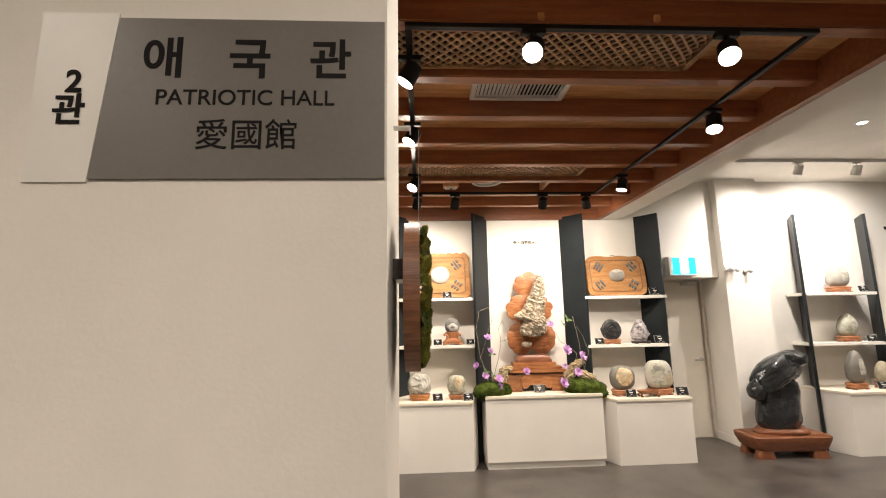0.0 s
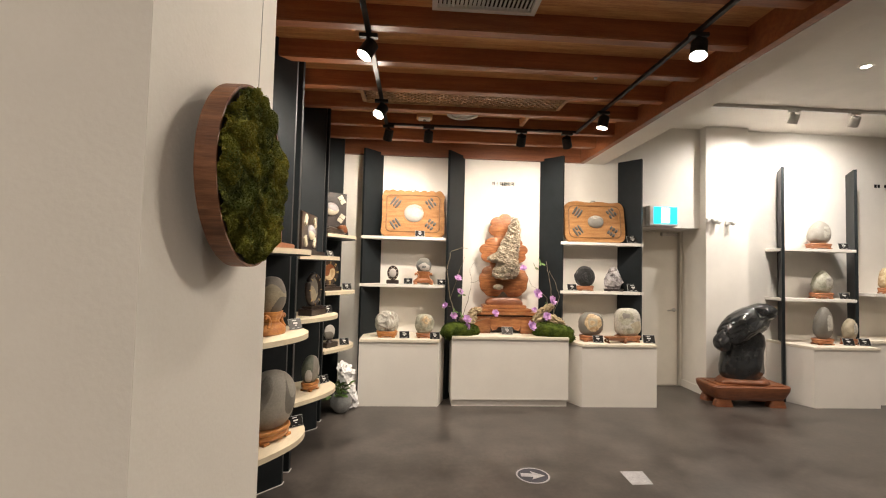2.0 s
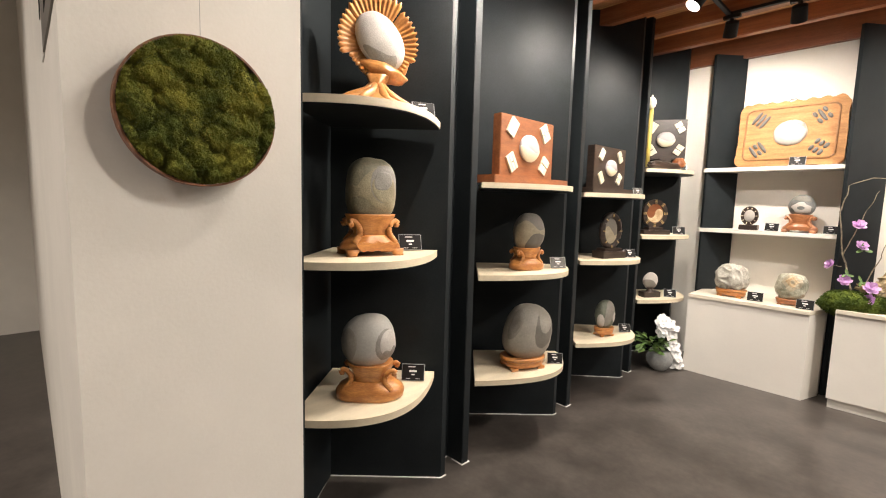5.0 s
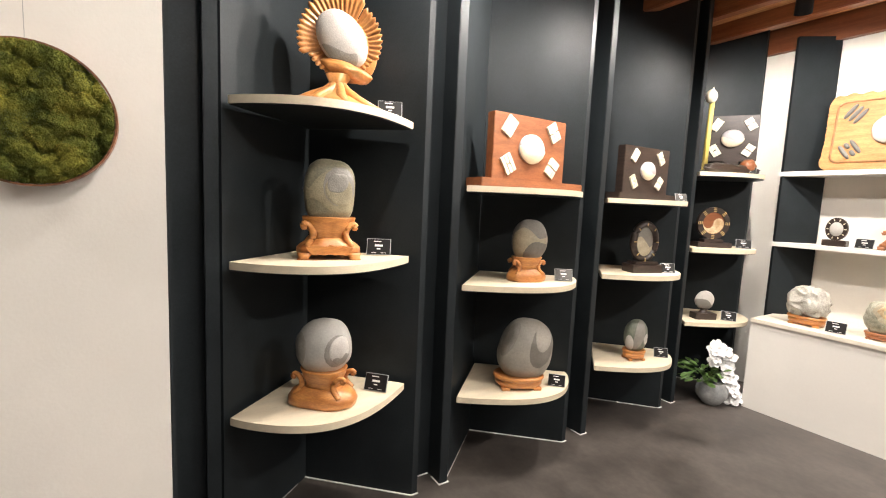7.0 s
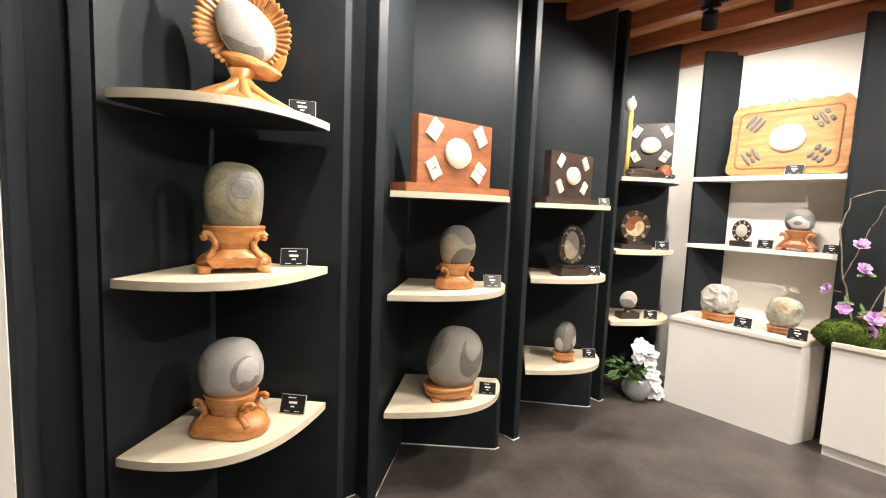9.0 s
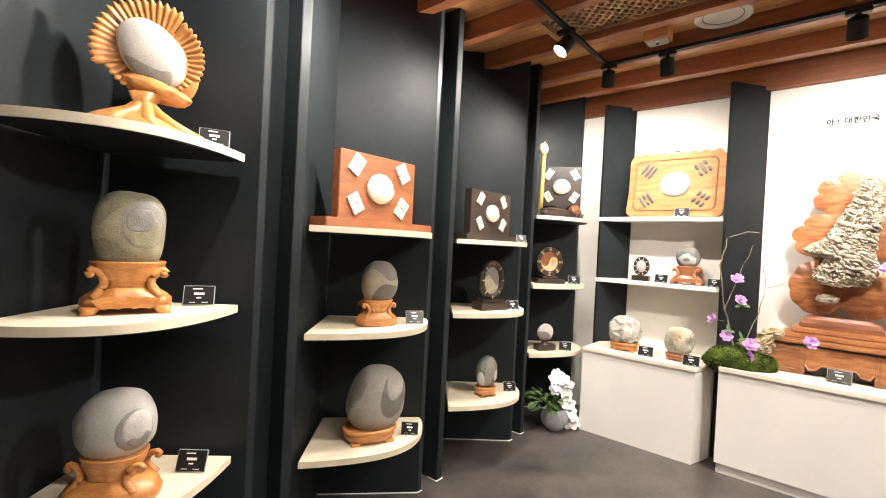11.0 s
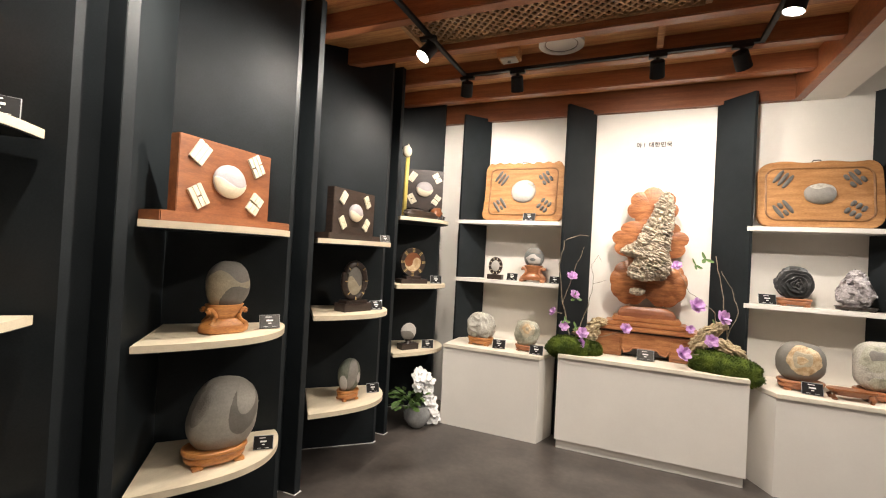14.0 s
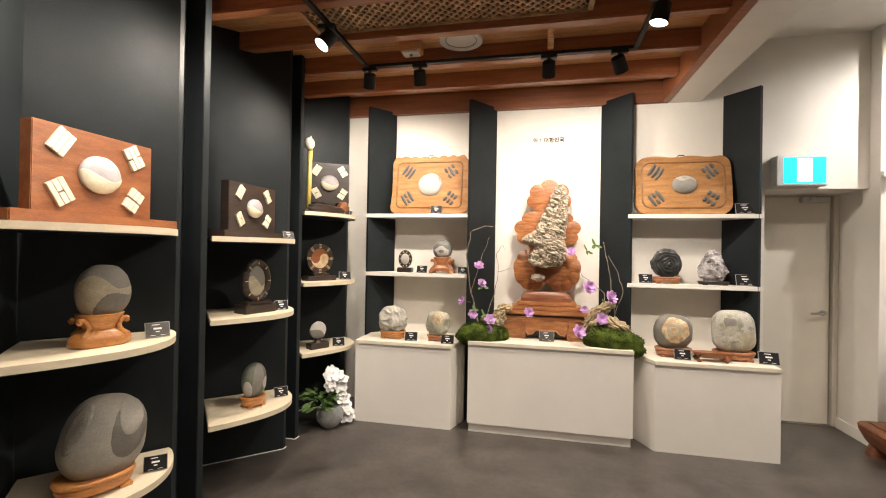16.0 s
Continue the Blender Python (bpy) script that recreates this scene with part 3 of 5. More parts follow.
CARDS = [  # x, y, z, turn, scale
    (0.640, 2.36, 1.824, 66, 0.95), (0.56, 2.36, 1.215, 62, 1.0), (0.63, 2.33, 0.599, 44, 1.0), (0.745, 3.385, 0.465, 42, 0.85), (0.73, 4.40, 1.062, 55, 0.85), (0.705, 4.455, 0.457, 48, 0.85),
    (0.66, 5.50, 1.784, 25, 0.95), (0.73, 5.40, 1.209, 30, 0.95), (0.74, 5.27, 0.640, 30, 0.95), (1.379, 5.62, 1.277, 0, 0.9), (1.76, 5.62, 1.277, 0, 0.85), (1.50, 5.64, 1.822, 0, 1.0), (1.361, 5.37, 0.702, 8, 1.0), (1.688, 5.33, 0.702, 4, 1.0),
    (4.03, 5.64, 1.817, -6, 1.2), (3.298, 5.63, 1.244, 0, 1.0), (4.04, 5.64, 1.244, -6, 1.2), (3.51, 5.38, 0.682, -6, 1.05), (4.10, 5.39, 0.682, -8, 1.2), (6.62, 5.56, 1.812, -12, 1.0), (6.62, 5.56, 1.212, -12, 1.0), (6.52, 5.42, 0.682, -12, 1.1), (6.72, 5.42, 0.682, -12, 1.1)]
first_card = None
for x, y, z, turn, k in CARDS:
    place = pose(x, y, z, 0, 0, turn) @ Matrix.Scale(k, 4)
    if first_card is None:
        first_card = name_card(place, "small black name card with white print on a shelf")
    else:
        copy = copy_thing(first_card, pose(x, y, z, 0, 0, turn))
        copy.matrix_world = place
name_card(pose(0.715, 3.415, 1.060, 0, 0, 55) @ Matrix.Scale(0.9, 4), "smoky acrylic name card with pale print on a plywood shelf", True)
name_card(pose(0.715, 4.50, 1.545, 0, 0, 60) @ Matrix.Scale(0.72, 4), "small smoky name card beside a dark plaque", True)
name_card(pose(2.50, 5.45, 0.747) @ Matrix.Scale(1.1, 4), "clear acrylic name card with pale print before the altar stand", True)


# ---- entrance sign and moss disc on the pier ----
sign = thing("hall_sign", pose(1.1238, 1.09, 1.7906) @ Matrix.Scale(0.952, 4), "dark grey wall sign with black lettering beside a white panel", "sign")
part("panel", placed(prism([(-0.482, 0.0), (0.0, 0.0), (0.0, 0.292), (-0.456, 0.292)], 0, 0.004, 0.0008), UP), SIGN_GREY, sign)
part("white_panel", placed(prism([(-0.585, -0.004), (-0.484, -0.004), (-0.4575, 0.300), (-0.585, 0.300)], 0, 0.003), UP), SIGN_WHITE, sign, "white side panel")
for text, x, z, size, bold in (("애", -0.377, 0.212, 0.080, 0.0016), ("국", -0.232, 0.212, 0.080, 0.0016), ("관", -0.094, 0.212, 0.080, 0.0016), ("PATRIOTIC HALL", -0.236, 0.143, 0.0392, 0.0003), ("愛國館", -0.231, 0.074, 0.0575, 0.0002), ("2", -0.520, 0.170, 0.055, 0.0012), ("관", -0.524, 0.118, 0.058, 0.0012)):
    writing("lettering", text, size, INK_BLACK, sign, Matrix.Translation((x, -0.0042, z)) @ UP, 0.0006, "", bold)

moss_art = thing("moss_wall_art", pose(1.150, 1.304, 1.614), "round wall panel of green moss in a wooden hoop", "wall art")
ROUND = Matrix.Rotation(radians(90), 4, "Y")
R = 0.148


def hoop(r0, r1, z0, z1, n=64):
    bm = bmesh.new()
    rings = [[bm.verts.new((r * math.cos(2 * math.pi * j / n), r * math.sin(2 * math.pi * j / n), z)) for j in range(n)] for r, z in ((r0, z0), (r1, z0), (r1, z1), (r0, z1))]
    for k in range(4):
        for j in range(n):
            a, b = rings[k], rings[(k + 1) % 4]
            bm.faces.new((a[j], a[(j + 1) % n], b[(j + 1) % n], b[j]))
    return bm


part("hoop", placed(hoop(R - 0.004, R, 0.0, 0.029), ROUND), WOOD_HOOP, moss_art, "thin reddish wooden hoop")
part("backing", placed(hoop(0.001, R - 0.005, 0.002, 0.010), ROUND), WOOD_DARK, moss_art)
part("spacer", box(-0.0235, 0.002, -0.05, 0.05, 0.03, 0.07), WOOD_DARK, moss_art)


def cushion(y, z):
    """The distance to the nearest cushion's middle and that cushion's own number."""
    p = Vector((y * 26, z * 26, 0)) + noise.noise_vector((y * 30, z * 30, 2)) * 0.25
    near, spots = noise.voronoi(p)
    return near[0], noise.noise(spots[0] * 3.7 + Vector((0.5, 0.3, 0.9)))


def moss_height(y, z):
    r = math.hypot(y, z) / R
    near, own = cushion(y, z)
    return 0.026 + 0.010 * own + 0.019 * math.sqrt(max(0.0, 1 - near * near * 1.6)) + 0.008 * abs(noise.noise((y * 10, z * 10, 2.0))) + 0.005 * noise.noise((y * 60, z * 60, 4.0)) - 0.012 * max(0, r - 0.85) * 6


bm = bmesh.new()
g, grid = 110, {}
for i in range(g + 1):
    for j in range(g + 1):
        y, z = (i / g * 2 - 1) * R, (j / g * 2 - 1) * R
        if math.hypot(y, z) < R - 0.004:
            grid[i, j] = bm.verts.new((moss_height(y, z), y, z))
for i in range(g):
    for j in range(g):
        quad = [grid.get(k) for k in ((i, j), (i + 1, j), (i + 1, j + 1), (i, j + 1))]
        if all(quad):
            bm.faces.new(quad)
part("moss_bed", bm, MOSS, moss_art, smooth=True)


def tufts(name, places, material, parent, length, seed, spread=0.7, kind="stuff"):
    """Many small tapering moss sprigs at given (point, outward) places, in one mesh."""
    rnd = random.Random(seed)
    verts, faces = [], []
    for p, out in places:
        p, out = Vector(p), Vector(out)
        for _ in range(2):
            way = (out + Vector((rnd.uniform(-1, 1), rnd.uniform(-1, 1), rnd.uniform(-1, 1))) * spread).normalized()
            side = way.cross((rnd.uniform(-1, 1), rnd.uniform(-1, 1), rnd.uniform(-1, 1))).normalized() * length * 0.16
            tip, k = p + way * length * rnd.uniform(0.6, 1.3), len(verts)
            mid = p + way * length * 0.5 + out * length * 0.1
            verts += [p - side * 0.6, p + side * 0.6, mid + side, mid - side, tip]
            faces += [(k, k + 1, k + 2, k + 3), (k + 3, k + 2, k + 4)]
    me = bpy.data.meshes.new(name)
    me.from_pydata([tuple(v) for v in verts], [], faces)
    me.materials.append(material)
    ob = new(name, me)
    ob.parent = parent
    return tagged(ob, kind=kind)


rnd = random.Random(4)
spots = {0: [], 1: [], 2: []}
while sum(len(v) for v in spots.values()) < 26000:
    y, z = rnd.uniform(-R, R), rnd.uniform(-R, R)
    if math.hypot(y, z) < R - 0.006:
        near, own = cushion(y, z)
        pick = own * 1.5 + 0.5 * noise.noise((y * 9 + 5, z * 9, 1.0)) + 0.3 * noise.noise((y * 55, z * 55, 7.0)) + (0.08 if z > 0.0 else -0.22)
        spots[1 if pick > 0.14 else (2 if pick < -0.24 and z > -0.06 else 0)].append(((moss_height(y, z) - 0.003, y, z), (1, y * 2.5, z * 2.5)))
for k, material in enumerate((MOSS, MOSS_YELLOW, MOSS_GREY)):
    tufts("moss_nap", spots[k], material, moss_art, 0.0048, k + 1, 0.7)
part("wire", tube([(0.028, 0, R), (0.030, 0, 0.357)], 0.0007, 6), STEEL, moss_art)
hook = thing("picture_hook", pose(1.126, 1.300, 1.975), "small metal hook with a hanging wire on the pier", "hook")
part("plate", box(-0.001, 0.036, -0.010, 0.010, -0.004, 0.0, 0.001), STEEL, hook)
part("lip", box(0.034, 0.037, -0.010, 0.010, -0.012, -0.004), STEEL, hook)

# ---- first display bay ----
viewing_stone(pose(0.565, 2.127, 1.362, 0, 0, 76), (0.205, 0.16, 0.262), STONE_OLIVE, "domed olive-grey stone with a pale ring on a carved stand", 3, 0.05, 1.4, 3.2,
              ((STONE_OCHRE, [(-0.98, 0.10), (-0.6, 0.02), (-0.25, 0.30), (0.2, 0.52), (0.62, 0.36), (0.78, -0.05), (0.5, -0.42), (0.0, -0.38), (-0.4, -0.15), (-0.8, -0.22)]), (STONE_MID, oval(0.22, 0.10, 0.44, 0.40)), (STONE_OCHRE, oval(0.20, 0.02, 0.38, 0.30, -15)), (STONE_MID, oval(0.16, 0.16, 0.28, 0.20, 10, 10, 0.06))))
carved_stand(pose(0.565, 2.127, 1.213, 0, 0, 76), 0.262, 0.185, 0.176, "honey-coloured carved wooden stand with side curls", None, 0.80)
viewing_stone(pose(0.60, 2.122, 0.716, 0, -8, 62), (0.235, 0.19, 0.238), STONE_PALE, "round grey stone with a pale oval on a carved stand", 5, 0.05, 1.3, 2.2,
              ((STONE_GREY, [(-0.9, 0.45), (-0.5, 0.55), (-0.3, 0.2), (-0.5, -0.3), (-0.95, -0.2)]), (STONE_MID, oval(0.42, -0.06, 0.34, 0.42, -20)), (STONE_WHITE, oval(0.46, -0.02, 0.28, 0.36, -20)), (STONE_MID, [(0.22, -0.22), (0.32, -0.16), (0.45, -0.22), (0.58, -0.12), (0.66, -0.20), (0.56, -0.40), (0.36, -0.42)])))
carved_stand(pose(0.615, 2.10, 0.597, 0, 0, 46), 0.285, 0.20, 0.155, "honey-coloured carved wooden stand with curled arms", None, 0.66, True, 3, True)

sun = thing("shell_stand", pose(0.56, 2.14, 1.822, 0, 0, 66), "carved honey-coloured wooden stand like an opened scallop shell", "stand", "carved wooden stands")
part("root", loft([(0, 0, 0, 0.185, 0.10, 2.2), (0.025, 0, 0, 0.18, 0.095, 2.2), (0.05, 0.0, 0, 0.135, 0.075, 2.1), (0.07, 0.005, 0, 0.07, 0.05, 2), (0.11, 0.012, 0, 0.028, 0.03, 2), (0.15, 0.02, 0, 0.055, 0.045, 2)], 60, lambda t, k: 1 + 0.13 * math.cos(5 * t + 0.6) * (1 - k * 0.12)), WOOD_SHELL, sun, smooth=True)
for x, y, r in ((-0.165, -0.03, 0.022), (-0.08, -0.085, 0.02), (0.06, -0.085, 0.022), (0.165, -0.04, 0.02), (0.02, 0.08, 0.02)):
    part("root_strand", tube([(0.014, 0, 0.135), (0.014 + x * 0.25, y * 0.35, 0.085), (x * 0.6, y * 0.75, 0.05), (x, y, 0.018)], [0.016, r * 0.9, r, r * 0.8], 10), WOOD_SHELL, sun, smooth=True)
tilt = pose(0.028, 0.0, 0.295, 0, -35, 0) @ pose(0, 0.03, 0, 0)


def fan(r0, r1, a0, a1, ribs, thick):
    """A fluted shell fan between two angles, facing -y."""
    bm, rows, n = bmesh.new(), [], ribs * 8
    for i in range(7):
        r = r0 + (r1 - r0) * i / 6
        row = []
        for j in range(n + 1):
            a = a0 + (a1 - a0) * j / n
            w = abs(math.cos(math.pi * ribs * j / n))
            rr = r * (1 - 0.06 * w ** 2 * (i / 6) ** 2)
            row.append((rr * math.cos(a), -0.040 * (i / 6) ** 1.5 + 0.010 * w ** 2 * (i / 6), rr * math.sin(a)))
        rows.append(row)
    front = [[bm.verts.new(p) for p in row] for row in rows]
    back = [[bm.verts.new((x, y + thick, z)) for x, y, z in row] for row in rows]
    for i in range(6):
        for j in range(n):
            bm.faces.new((front[i][j], front[i][j + 1], front[i + 1][j + 1], front[i + 1][j]))
            bm.faces.new((back[i][j], back[i + 1][j], back[i + 1][j + 1], back[i][j + 1]))
    for j in range(n):
        bm.faces.new((front[6][j], front[6][j + 1], back[6][j + 1], back[6][j]))
    for i in range(6):
        for j in (0, n):
            bm.faces.new((front[i][j], front[i + 1][j], back[i + 1][j], back[i][j]))
    return bm


for a0, a1, r1, ribs in ((24, 104, 0.188, 11), (106, 168, 0.180, 8), (-62, 21, 0.166, 10), (-112, -64, 0.150, 6), (170, 240, 0.150, 8)):
    part("petal_fan", placed(fan(0.06, r1, radians(a0), radians(a1), ribs, 0.012), tilt), WOOD_SHELL, sun, smooth=True)
part("bowl", placed(ball((0.245, 0.14, 0.312), 2, 0.03, lift=-0.156), tilt @ pose(0.004, 0.036, -0.012)), WOOD_SHELL, sun, smooth=True)
part("lip", placed(ball((0.215, 0.14, 0.075), 6, 0.12, 2.4, lift=-0.0375), pose(0.045, 0.03, 0.176, 0, 15, 0)), WOOD_SHELL, sun, smooth=True)
viewing_stone(pose(0.56, 2.14, 1.822, 0, 0, 66) @ tilt @ pose(0, -0.025, 0, 0) @ Matrix.Translation((0, 0, -0.125)), (0.182, 0.09, 0.25), STONE_WHITE, "smooth white oval stone held in a carved shell stand", 7, 0.03, 1.2, 2.1,
              ((STONE_MID, [(-0.75, 0.1), (-0.5, 0.05), (-0.1, -0.35), (0.15, -0.5), (-0.1, -0.8), (-0.6, -0.5)]),))


# ---- plaques with stone and tiles ----
def tile_plaque(m, w, h, base_w, base_h, wood, label, stone_r, tile, gap):
    """An upright wooden plaque on a base, facing -y, with a round stone and four grooved tiles."""
    ob = thing("flag_plaque", m, label, "plaque", "wooden plaques")
    part("base", box(-base_w / 2, base_w / 2, -0.075, 0.065, 0, base_h, 0.004), wood, ob)
    part("board", box(-w / 2, w / 2, -0.018, 0.040, base_h, base_h + h, 0.003), wood, ob)
    disc = part("disc_stone", placed(ball((stone_r * 2, 0.07, stone_r * 1.72), 4, 0.04, lift=-stone_r * 0.86), pose(0, -0.026, base_h + h * 0.50)), STONE_LILAC, ob, "pale round stone", smooth=True)
    part("stone_half", placed(figure((stone_r * 2, 0.07, stone_r * 1.72), 4, 0.04, 1.6, 2.0, [(-0.98, 0.10), (-0.6, 0.12), (-0.2, -0.08), (0.2, -0.22), (0.6, -0.15), (0.98, 0.02), (0.8, -0.55), (0.3, -0.92), (-0.3, -0.92), (-0.8, -0.5)], 1.04, lift=-stone_r * 0.86), pose(0, -0.026, base_h + h * 0.50)), IVORY, disc, "cream lower half with a wavy edge", smooth=True)
    for sx, sz in ((-1, 1), (1, 1), (-1, -1), (1, -1)):
        turn = pose(sx * gap[0], -0.022, base_h + h * 0.52 + sz * gap[1]) @ Matrix.Rotation(radians(-32 * sx * sz), 4, "Y")
        for k in (-1, 0, 1):
            broken = (sx, sz) in ((1, -1),) or ((sx, sz) == (1, 1) and k != 0) or ((sx, sz) == (-1, -1) and k == 0)
            for lo, hi in (((-1, -0.08), (0.08, 1)) if broken else ((-1, 1),)):
                x0 = k * tile[0] * 0.34
                part("tile", placed(box(x0 - tile[0] * 0.155, x0 + tile[0] * 0.155, -0.008, 0.006, lo * tile[1] / 2, hi * tile[1] / 2, 0.0015), turn), IVORY, ob)
    return ob


tile_plaque(pose(0.56, 3.235, 1.56, 0, 0, 90), 0.52, 0.345, 0.73, 0.045, WOOD_PLAQUE, "red-brown wooden flag plaque with a white stone and ivory tiles", 0.090, (0.072, 0.100), (0.160, 0.098))
tile_plaque(pose(0.55, 4.305, 1.543, 0, 0, 88), 0.47, 0.31, 0.66, 0.042, WOOD_DARK, "dark wooden flag plaque with a white stone and ivory tiles", 0.07, (0.05, 0.085), (0.135, 0.085))
tile_plaque(pose(0.50, 5.52, 1.88, 0, 0, 32), 0.36, 0.37, 0.10, 0.03, WOOD_DARK, "black flag plaque with a white stone beside a yellow pole", 0.082, (0.062, 0.095), (0.118, 0.105))
pole = thing("flag_pole", pose(0.50, 5.14, 1.782), "yellow lacquered pole with a round wooden finial on a dark log", "flag pole")
part("shaft", tube([(0, 0, 0.03), (0.0, 0.01, 0.30), (0.0, 0.02, 0.55)], [0.020, 0.019, 0.018], 14), YELLOW, pole, smooth=True)
part("finial", ball((0.085, 0.085, 0.105), 3, 0.02, lift=0.54), IVORY, pole, smooth=True)
part("tip", tube([(0, 0.02, 0.64), (0, 0.02, 0.665)], [0.012, 0.004], 8), IVORY, pole)
part("log", placed(ball((0.11, 0.62, 0.09), 8, 0.18, 2.6, 2.6), pose(0.09, 0.24, 0, 0, 0, -8)), WOOD_DARK, pole, "dark gnarled log base", smooth=True)
part("knot", placed(ball((0.12, 0.11, 0.12), 5, 0.15, 2.2), pose(0.13, 0.40, 0.02)), WOOD_PLAQUE, pole, smooth=True)

# ---- second bay ----
viewing_stone(pose(0.60, 3.235, 1.163, 0, 4, 66), (0.195, 0.14, 0.235), STONE_MID, "oval two-tone stone standing on a carved stand", 11, 0.05, 1.2, 2.2,
              ((STONE_SAND, [(-0.95, 0.15), (-0.5, 0.42), (-0.2, 0.36), (0.2, 0.12), (0.6, 0.18), (0.95, 0.30), (0.98, 0.0), (0.5, -0.3), (0.0, -0.6), (-0.5, -0.85), (-0.9, -0.45)]), (STONE_GREYER, [(-0.28, -0.25), (-0.05, 0.0), (0.3, 0.02), (0.6, -0.02), (0.95, 0.12), (0.95, -0.4), (0.5, -0.9), (-0.1, -0.85), (-0.35, -0.55)])))
carved_stand(pose(0.605, 3.23, 1.058, 0, 0, 70), 0.215, 0.15, 0.135, "honey-coloured carved wooden stand with gnarled curls", None, 0.76, True, 3, True)
viewing_stone(pose(0.615, 3.21, 0.498, 0, 11, 66), (0.30, 0.22, 0.345), STONE_GREY, "large egg-shaped grey stone with a darker swirl", 13, 0.05, 1.2, 2.3,
              ((STONE_GREYER, oval(0.30, 0.30, 0.36, 0.58, -16)), (STONE_GREY, oval(0.26, 0.48, 0.25, 0.42, -10)), (STONE_MID, oval(-0.62, 0.25, 0.20, 0.5, -18))))
low_stand(pose(0.625, 3.205, 0.463, 0, 0, 66), 0.285, 0.21, 0.075, "low honey-coloured wooden stand under a grey stone")

# ---- third bay ----
ring = thing("ring_frame", pose(0.62, 4.27, 1.06, 0, 0, 72), "dark wooden oval ring frame with a stone on a black base", "frame")
part("base", box(-0.115, 0.115, -0.06, 0.06, 0, 0.055, 0.003), WOOD_DARK, ring)
part("step", box(-0.09, 0.09, -0.045, 0.045, 0.055, 0.075, 0.003), WOOD_DARK, ring)


def oval_ring(a, b, width, thick):
    pts = [(a * math.cos(2 * math.pi * k / 40), 0, b * math.sin(2 * math.pi * k / 40)) for k in range(41)]
    return tube(pts, width, 10)


part("oval", placed(oval_ring(0.085, 0.118, 0.024, 0.03), pose(0, 0, 0.205)), WOOD_DARK, ring, smooth=True)
part("stone_face", placed(ball((0.135, 0.035, 0.20), 6, 0.03, lift=-0.10), pose(0, 0, 0.205)), STONE_GREYER, ring, "grey stone disc", smooth=True)
part("stone_half", placed(figure((0.135, 0.035, 0.20), 6, 0.03, 1.6, 2.0, [(-0.95, 0.1), (-0.4, 0.25), (0.0, 0.0), (0.45, -0.3), (0.9, -0.15), (0.5, -0.8), (-0.3, -0.9), (-0.85, -0.4)], 1.08, lift=-0.10), pose(0, 0, 0.205)), STONE_TAN, ring, smooth=True)
for k in range(8):
    a = math.pi * 2 * k / 8
    part("inlay", placed(box(-0.010, 0.010, -0.027, -0.021, -0.003, 0.003), pose(0.085 * math.cos(a), 0, 0.205 + 0.118 * math.sin(a)) @ Matrix.Rotation(-a, 4, "Y")), GOLD, ring)
viewing_stone(pose(0.62, 4.26, 0.505, 0, 3, 68), (0.155, 0.12, 0.225), STONE_GREEN, "oval green-grey stone with a pale spot", 17, 0.04, 1.3, 2.3, ((STONE_MID, oval(-0.05, 0.15, 0.30, 0.75, -15)), (STONE_WHITE, oval(0.40, -0.06, 0.20, 0.22)), (STONE_WHITE, oval(-0.62, -0.35, 0.30, 0.42, 15))))
low_stand(pose(0.625, 4.255, 0.455, 0, 0, 68), 0.155, 0.125, 0.07, "small honey-coloured wooden stand under a green stone")

# ---- fourth bay ----
wheel = thing("round_frame", pose(0.56, 5.24, 1.207, 0, 0, 58), "dark round carved frame with a two-tone disc on a stepped base", "frame")
part("base", box(-0.135, 0.135, -0.06, 0.06, 0, 0.04, 0.003), WOOD_DARK, wheel)
part("step", box(-0.075, 0.075, -0.04, 0.04, 0.04, 0.065, 0.003), WOOD_DARK, wheel)
FACE = Matrix.Rotation(radians(90), 4, "X")
part("rim", placed(hoop(0.088, 0.128, -0.012, 0.016, 16), Matrix.Translation((0, 0, 0.190)) @ FACE), WOOD_DARK, wheel)
part("disc", placed(hoop(0.001, 0.088, -0.008, 0.008, 40), Matrix.Translation((0, 0, 0.190)) @ FACE), WOOD_PLAQUE, wheel)
part("disc_half", placed(prism([(0.082 * math.cos(t), 0.082 * math.sin(t)) for t in np.linspace(math.pi * 1.02, math.pi * 2.02, 20)] + [(0.041 + 0.041 * math.cos(t), 0.041 * math.sin(t)) for t in np.linspace(0.06, math.pi, 12)] + [(-0.041 + 0.041 * math.cos(t), 0.041 * math.sin(t)) for t in np.linspace(-0.02, -math.pi, 12)][1:-1], 0.008, 0.011), Matrix.Translation((0, 0, 0.190)) @ FACE), STONE_CREAM, wheel, "tan half of the disc")
for k in range(8):
    a = math.pi * 2 * k / 8
    for o in (-0.014, 0, 0.014):
        part("trigram_bar", placed(box(-0.012, 0.012, -0.019, -0.016, o - 0.003, o + 0.003), Matrix.Translation((0, 0, 0.190)) @ Matrix.Rotation(a, 4, "Y") @ Matrix.Translation((0, 0, 0.108)) @ Matrix.Scale(0.95, 4)), GOLD, wheel)
half = thing("half_moon_stone", pose(0.60, 5.16, 0.638, 0, 0, 60), "small disc stone half white half grey on a black stand", "stone", "viewing stones")
part("disc", placed(ball((0.155, 0.05, 0.15), 3, 0.03, lift=-0.075), pose(0, 0, 0.150)), STONE_WHITE, half, smooth=True)
